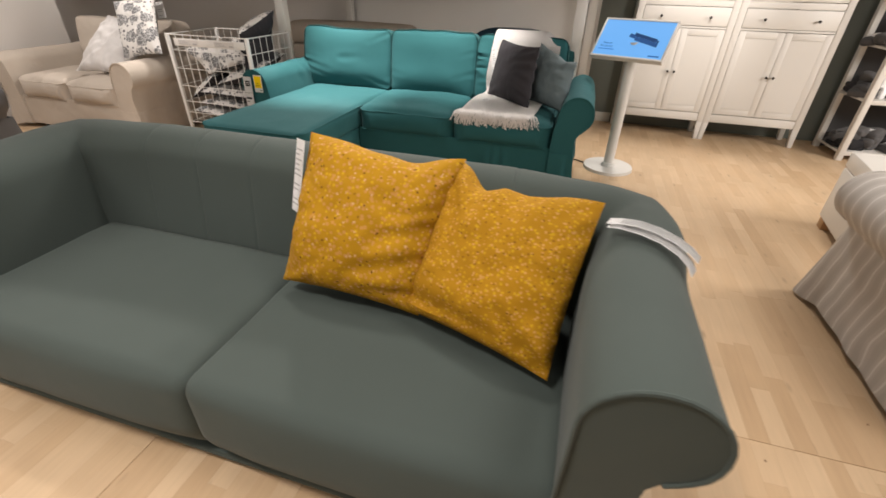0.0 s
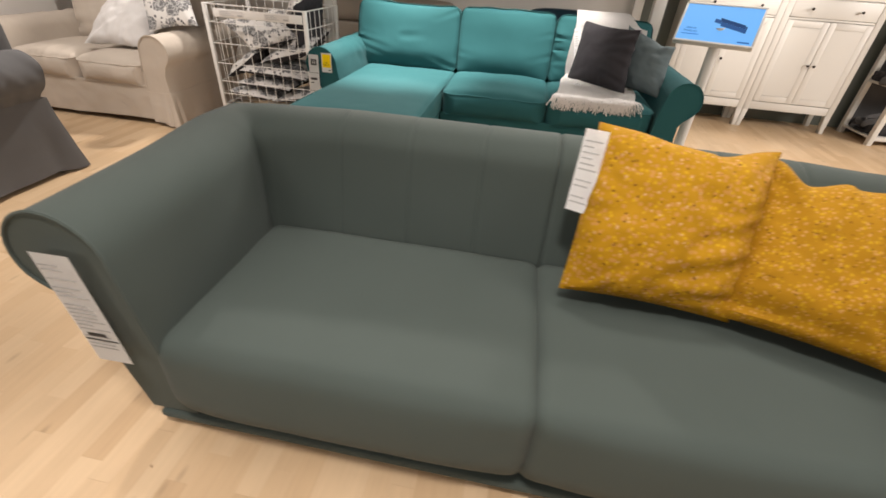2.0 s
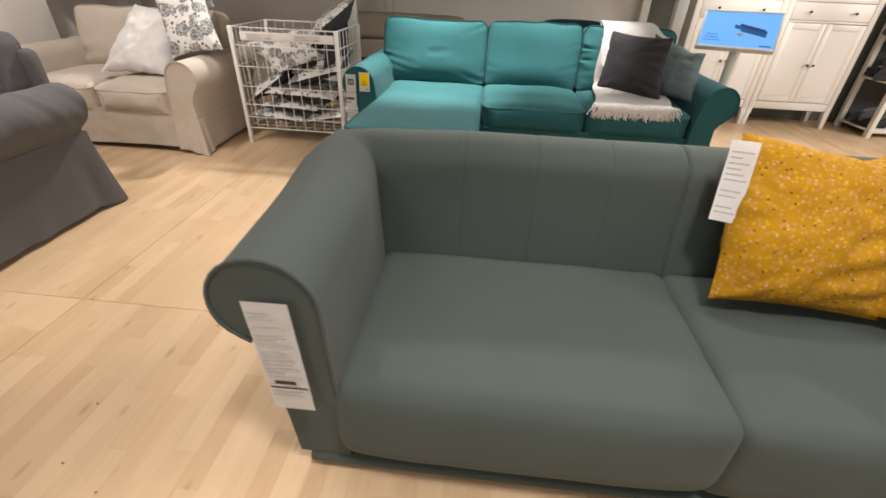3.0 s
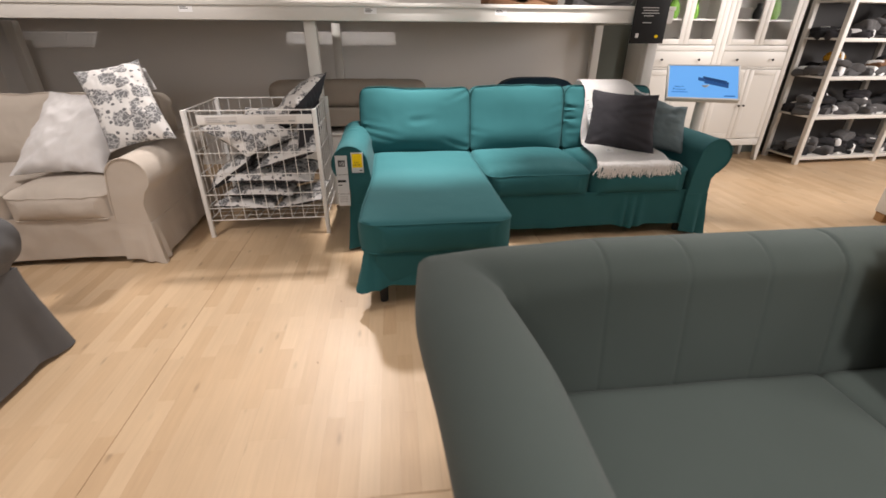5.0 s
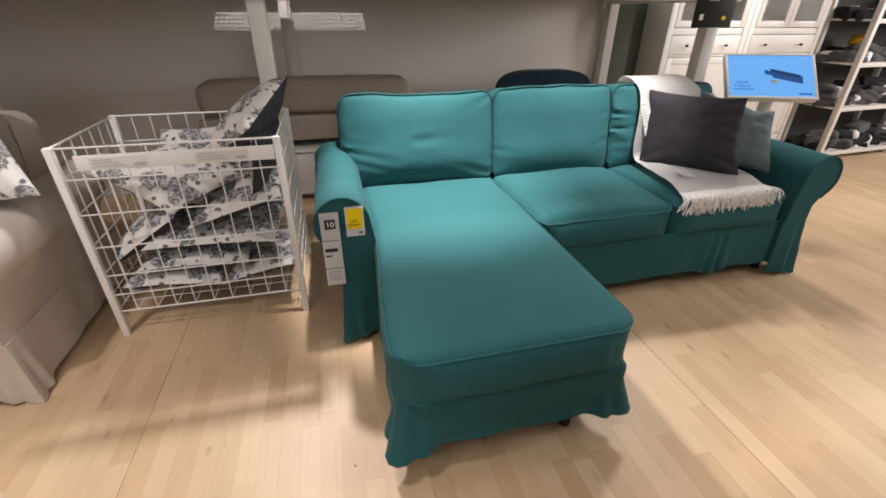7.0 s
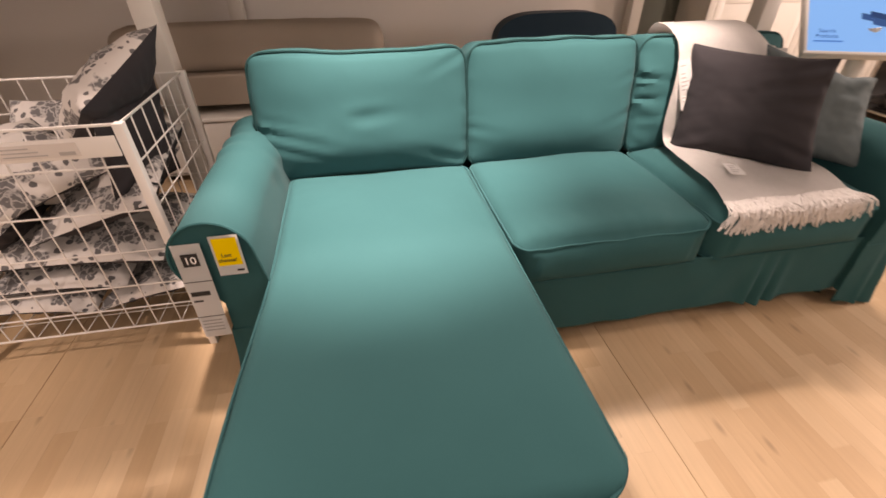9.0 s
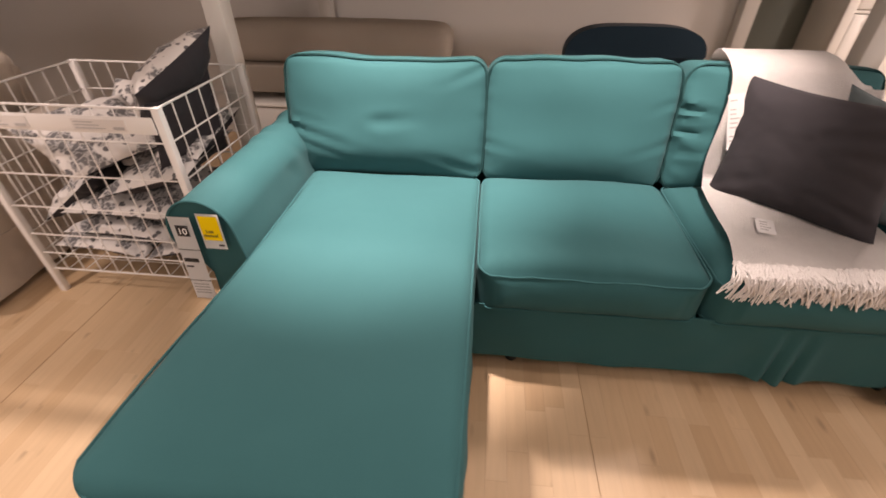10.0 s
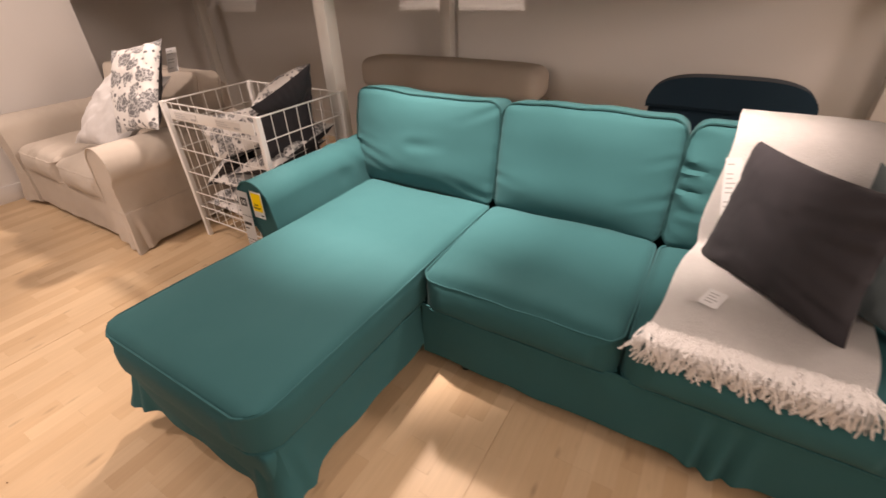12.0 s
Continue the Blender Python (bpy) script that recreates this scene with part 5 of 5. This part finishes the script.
for kx, z, wid in ((-0.08, 0.24, 0.13), (-0.07, 0.222, 0.12), (-0.08, 0.204, 0.14), (-0.06, 0.186, 0.08), (-0.06, 0.14, 0.07)):
    part("print", box(kx, -0.0015, z, kx + wid, -0.0003, z + 0.006), PALE_INK, sg, smooth=False)
part("code_label", box(-0.1, -0.0015, 0.04, -0.075, -0.0003, 0.07), PALE_PAPER, sg, smooth=False)
bm = bmesh.new()
bmesh.ops.create_cone(bm, cap_ends=True, segments=20, radius1=0.011, radius2=0.011, depth=0.002, matrix=pose(0.07, -0.0012, 0.05, 90))
for v in bm.verts:
    v.co.x = 0.07 + (v.co.x - 0.07) * 1.4
part("badge", bm, YELLOW, sg)
part("picture", box(-0.07, -0.0015, 0.325, 0.06, -0.0003, 0.372), BROWN, sg, smooth=False)


# ---- shelf rack with blankets ----
RACK = pose(2.6, 4.82, 0, 0, 0, 3.5)
sr = thing("shelf_rack", RACK, "white painted shelf rack filled with folded grey blankets", "shelf rack")
SHELVES = (0.085, 0.535, 0.94, 1.31, 1.66)
for x in (0, 1.07, 1.6):
    for y in (0.0, 0.42):
        part("post", box(x - 0.024, y - 0.024, 0, x + 0.024, y + 0.024, 2.0, 0.003), WHITE, sr)
for z in SHELVES:
    part("shelf", box(-0.024, 0.026, z - 0.02, 1.624, 0.395, z, 0.002), WHITE, sr)
    part("rail", box(0.026, -0.02, z - 0.035, 1.044, 0.026, z + 0.002, 0.002), WHITE, sr)
    part("rail", box(1.096, -0.02, z - 0.035, 1.574, 0.026, z + 0.002, 0.002), WHITE, sr)


def blanket(at, w, d, h, mat, label, seed, band=True):
    """A folded or rolled blanket with a paper band round its middle, standing on the origin."""
    s = thing("folded_blanket", at, label, "blanket", "folded blankets")
    rnd = random.Random(seed)
    layers = 2
    for k in range(layers):
        t = h / layers
        one = soft_box(w * rnd.uniform(0.92, 1.0), d * rnd.uniform(0.9, 1.0), t * 1.02, t * 0.3, 0.014, 18, 16, 5, 0.045, seed + k)
        one.transform(Matrix.Translation((rnd.uniform(-0.008, 0.008), rnd.uniform(-0.008, 0.008), t * (k + 0.5))))
        part("fold", one, mat, s)
    if band:
        lx = rnd.uniform(-0.2, 0.2) * w
        bm = soft_box(w * rnd.uniform(0.25, 0.5), d + 0.008, h + 0.012, min(h * 0.25, 0.02), 0.012, 6, 12, 8, 0.004, seed + 9)
        bm.transform(Matrix.Translation((lx, 0, h / 2 + 0.003)))
        part("paper_band", bm, PAPER, s)
    return s


rnd = random.Random(11)
for iz, z in enumerate(SHELVES):
    for x0, x1 in ((0.0, 0.52), (0.52, 1.02), (1.11, 1.57)):
        for layer, y, count in ((0, 0.13, 3), (0, 0.31, 3), (1, 0.17, 3), (2, 0.22, 1)):
            if layer == 2 and rnd.random() < 0.4:
                continue
            for k in range(count):
                x = x0 + (x1 - x0) * (k + 0.5) / count + rnd.uniform(-0.03, 0.03)
                if layer and rnd.random() < 0.25:
                    continue
                shade, word = rnd.choice((CHARCOAL, GREY, GREY, GREY, SOOT)), "dark grey"
                if iz == 2 and x0 < 0.1 and layer == 2:
                    shade, word = MUSTARD_SMALL, "mustard yellow"
                if iz == 2 and 0.5 < x0 < 1 and k % 2 and layer == 1:
                    shade, word = BROWN, "brown"
                w, d, h = rnd.uniform(0.17, 0.25), rnd.uniform(0.13, 0.19), rnd.uniform(0.06, 0.095)
                blanket(RACK @ pose(x, y + rnd.uniform(-0.02, 0.02), z + 0.002 + layer * 0.068, rnd.uniform(-8, 8) * layer, rnd.uniform(-10, 10) * layer, rnd.uniform(-45, 45)), w, d, h, shade, f"small folded {word} blanket with white paper band on the rack", iz * 50 + int(x * 100) + layer, rnd.random() < 0.5)
for x, wd, mt in ((-0.95, 0.5, BROWN), (-0.3, 0.45, GREY)):
    blanket(pose(x, 4.25, 1.471), wd, 0.4, 0.16, mt, "folded blanket lying on top of the display shelf", int(x * 100), False)
part("backing", box(-0.02, 0.446, 0, 1.62, 0.452, 2.0), GREY, sr, smooth=False)

# ---- furniture standing behind the teal sofa ----
bs = thing("bench_sofa", pose(-2.4, 5.0, 0), "beige low sofa on a white base standing against the wall", "sofa")
part("back_pad", soft_box(1.55, 0.32, 0.235, 0.085, 0.015, 30, 12, 10, 0.004, 2), BEIGE_SHADED, bs, at=pose(0, 0.12, 0.776))
part("seat_pad", soft_box(1.55, 0.36, 0.175, 0.012, 0.0, 30, 12, 10, 0.003, 3), BEIGE_SHADED, bs, at=pose(0, 0.11, 0.571))
part("base", box(-0.74, -0.1, 0.06, 0.74, 0.3, 0.4, 0.006), WHITE, bs)
part("base_top", box(-0.76, -0.12, 0.4, 0.76, 0.32, 0.42, 0.004), WHITE, bs)
for x in (-0.68, 0.68):
    part("foot", box(x - 0.03, -0.02, 0, x + 0.03, 0.04, 0.06), DARK, bs)
    part("support", box(x - 0.02, 0.0, 0.42, x + 0.02, 0.04, 0.485), DARK, bs)
nc = thing("lounge_chair", pose(-0.52, 4.92, 0), "navy blue fabric chair with a rounded back", "chair")
part("back", soft_box(0.8, 0.1, 0.42, 0.049, 0.0, 30, 8, 24), NAVY, nc, at=pose(0, 0.08, 0.56, -6))
bm = bmesh.new()
pts = []
for i in range(49):
    a = math.pi * i / 48
    cx, cz = math.cos(a), math.sin(a)
    pts.append((0.41 * math.copysign(abs(cx) ** 0.55, cx), 0.75 + 0.185 * abs(cz) ** 0.75))
front_v = [bm.verts.new((x, 0.0, z)) for x, z in pts]
back_v = [bm.verts.new((x, 0.11, z)) for x, z in pts]
bm.faces.new(front_v), bm.faces.new(back_v[::-1])
for i in range(len(pts)):
    j = (i + 1) % len(pts)
    bm.faces.new((front_v[i], front_v[j], back_v[j], back_v[i]))
bmesh.ops.bevel(bm, geom=[e for e in bm.edges if abs(e.verts[0].co.y - e.verts[1].co.y) < 1e-6], offset=0.02, segments=3, affect="EDGES")
part("headrest", bm, NAVY, nc)
part("seat", soft_box(0.78, 0.5, 0.16, 0.05, 0.02, 24, 20, 8), NAVY, nc, at=pose(0, -0.12, 0.4))
for x in (-0.3, 0.3):
    for y in (-0.3, 0.08):
        part("leg", tube([(x, y, 0), (x, y, 0.35)], 0.016), DARK, nc)

# ---- white bench beyond the patterned armchair ----
wb = thing("storage_bench", pose(2.33, 2.95, 0, 0, 0, -8), "white box bench with short wooden feet", "bench")
part("body", box(-0.5, -0.25, 0.07, 0.5, 0.25, 0.4, 0.008), WHITE, wb)
part("lid", box(-0.5, -0.26, 0.404, 0.5, 0.26, 0.5, 0.012), WHITE, wb)
for x in (-0.45, 0.45):
    for y in (-0.2, 0.2):
        part("foot", box(x - 0.04, y - 0.04, 0, x + 0.04, y + 0.04, 0.07, 0.004), OAK, wb)

# ---- skirting boards ----
tagged(part("baseboard", box(0.3, 5.385, 0, 0.6, 5.4, 0.1, 0.002), WHITE), "white skirting board", "baseboard", kind="structure")
tagged(part("baseboard_west", box(-5.27, -2.6, 0, -5.256, 3.95, 0.13, 0.003), WALL_LIGHT), "white skirting board", "baseboard", kind="structure")


# ---- crumbs on the floor ----
bm = bmesh.new()
for i, (x, y) in enumerate(((-2.51, 0.6), (-2.35, 0.533), (-2.27, 0.495), (-1.72, 0.547), (-2.57, 0.806), (-2.366, 1.968), (1.414, 1.5), (1.01, 1.227), (-2.31, 2.465), (-2.38, 1.221))):
    bmesh.ops.create_icosphere(bm, subdivisions=1, radius=0.0035, matrix=pose(x, y, 0.0025, 0, 0, 40 * i) @ Matrix.Diagonal((1.6, 0.8, 0.5, 1)))
tagged(part("crumbs", bm, BROWN), "small dark crumbs scattered on the birch floor", "crumbs", kind="stuff")


# ---- floor strips, the nearest as pieces of their own ----
def strip_mesh(w, l):
    me = bpy.data.meshes.new("floor_strip")
    b, t = 0.0001, 0.0
    vs = [(-w / 2, -l / 2, -0.004), (w / 2, -l / 2, -0.004), (w / 2, l / 2, -0.004), (-w / 2, l / 2, -0.004),
          (-w / 2 + b, -l / 2 + b, t), (w / 2 - b, -l / 2 + b, t), (w / 2 - b, l / 2 - b, t), (-w / 2 + b, l / 2 - b, t)]
    me.from_pydata(vs, [], [(4, 5, 6, 7), (0, 1, 5, 4), (1, 2, 6, 5), (2, 3, 7, 6), (3, 0, 4, 7)])
    me.materials.append(STRIP)
    return me


rnd = random.Random(3)
STRIP_W = 0.0694
LENGTHS = (0.26, 0.34, 0.42, 0.5)
shared = {l: strip_mesh(STRIP_W - 0.0001, l - 0.0001) for l in LENGTHS}
verts, faces = [], []
singles = 0
col = 0
x = -5.27 + STRIP_W / 2
while x < 5.2:
    y = -2.6 - rnd.uniform(0, 0.4)
    seam_x = min(abs(x - STRIP_W / 2 + 1.025), abs(x - STRIP_W / 2 + 3.107))
    while y < 5.38:
        l = rnd.choice(LENGTHS)
        cut = False
        if y < 1.3 < y + l:
            l, cut = 1.3 - y, True
        cy = y + l / 2
        if -3.45 < x < -1.35 and 1.3 <= y < 2.9 and not cut and singles < 300:
            ob = new("floor_strip", shared[l])
            ob.parent, ob.location = floor, (x, cy, 0.001 + rnd.uniform(0, 0.0002))
            singles += 1
        elif l > 0.02 and y > -2.6:
            z = 0.001 + rnd.uniform(0, 0.0002)
            i = len(verts)
            b, hw, hl = 0.0001, (STRIP_W - 0.0001) / 2, (l - 0.0001) / 2
            verts += [(x - hw, cy - hl, z - 0.004), (x + hw, cy - hl, z - 0.004), (x + hw, cy + hl, z - 0.004), (x - hw, cy + hl, z - 0.004),
                      (x - hw + b, cy - hl + b, z), (x + hw - b, cy - hl + b, z), (x + hw - b, cy + hl - b, z), (x - hw + b, cy + hl - b, z)]
            faces += [(i + 4, i + 5, i + 6, i + 7), (i, i + 1, i + 5, i + 4), (i + 1, i + 2, i + 6, i + 5), (i + 2, i + 3, i + 7, i + 6), (i + 3, i, i + 4, i + 7)]
        y += l + (0.003 if cut else 0)
    x += STRIP_W + (0.0025 if seam_x < STRIP_W / 2 else 0)
me = bpy.data.meshes.new("floor_strips")
me.from_pydata(verts, [], faces)
me.materials.append(STRIP_REST)
ob = new("floor_strips", me)
ob.parent = floor
tagged(ob, kind="stuff")
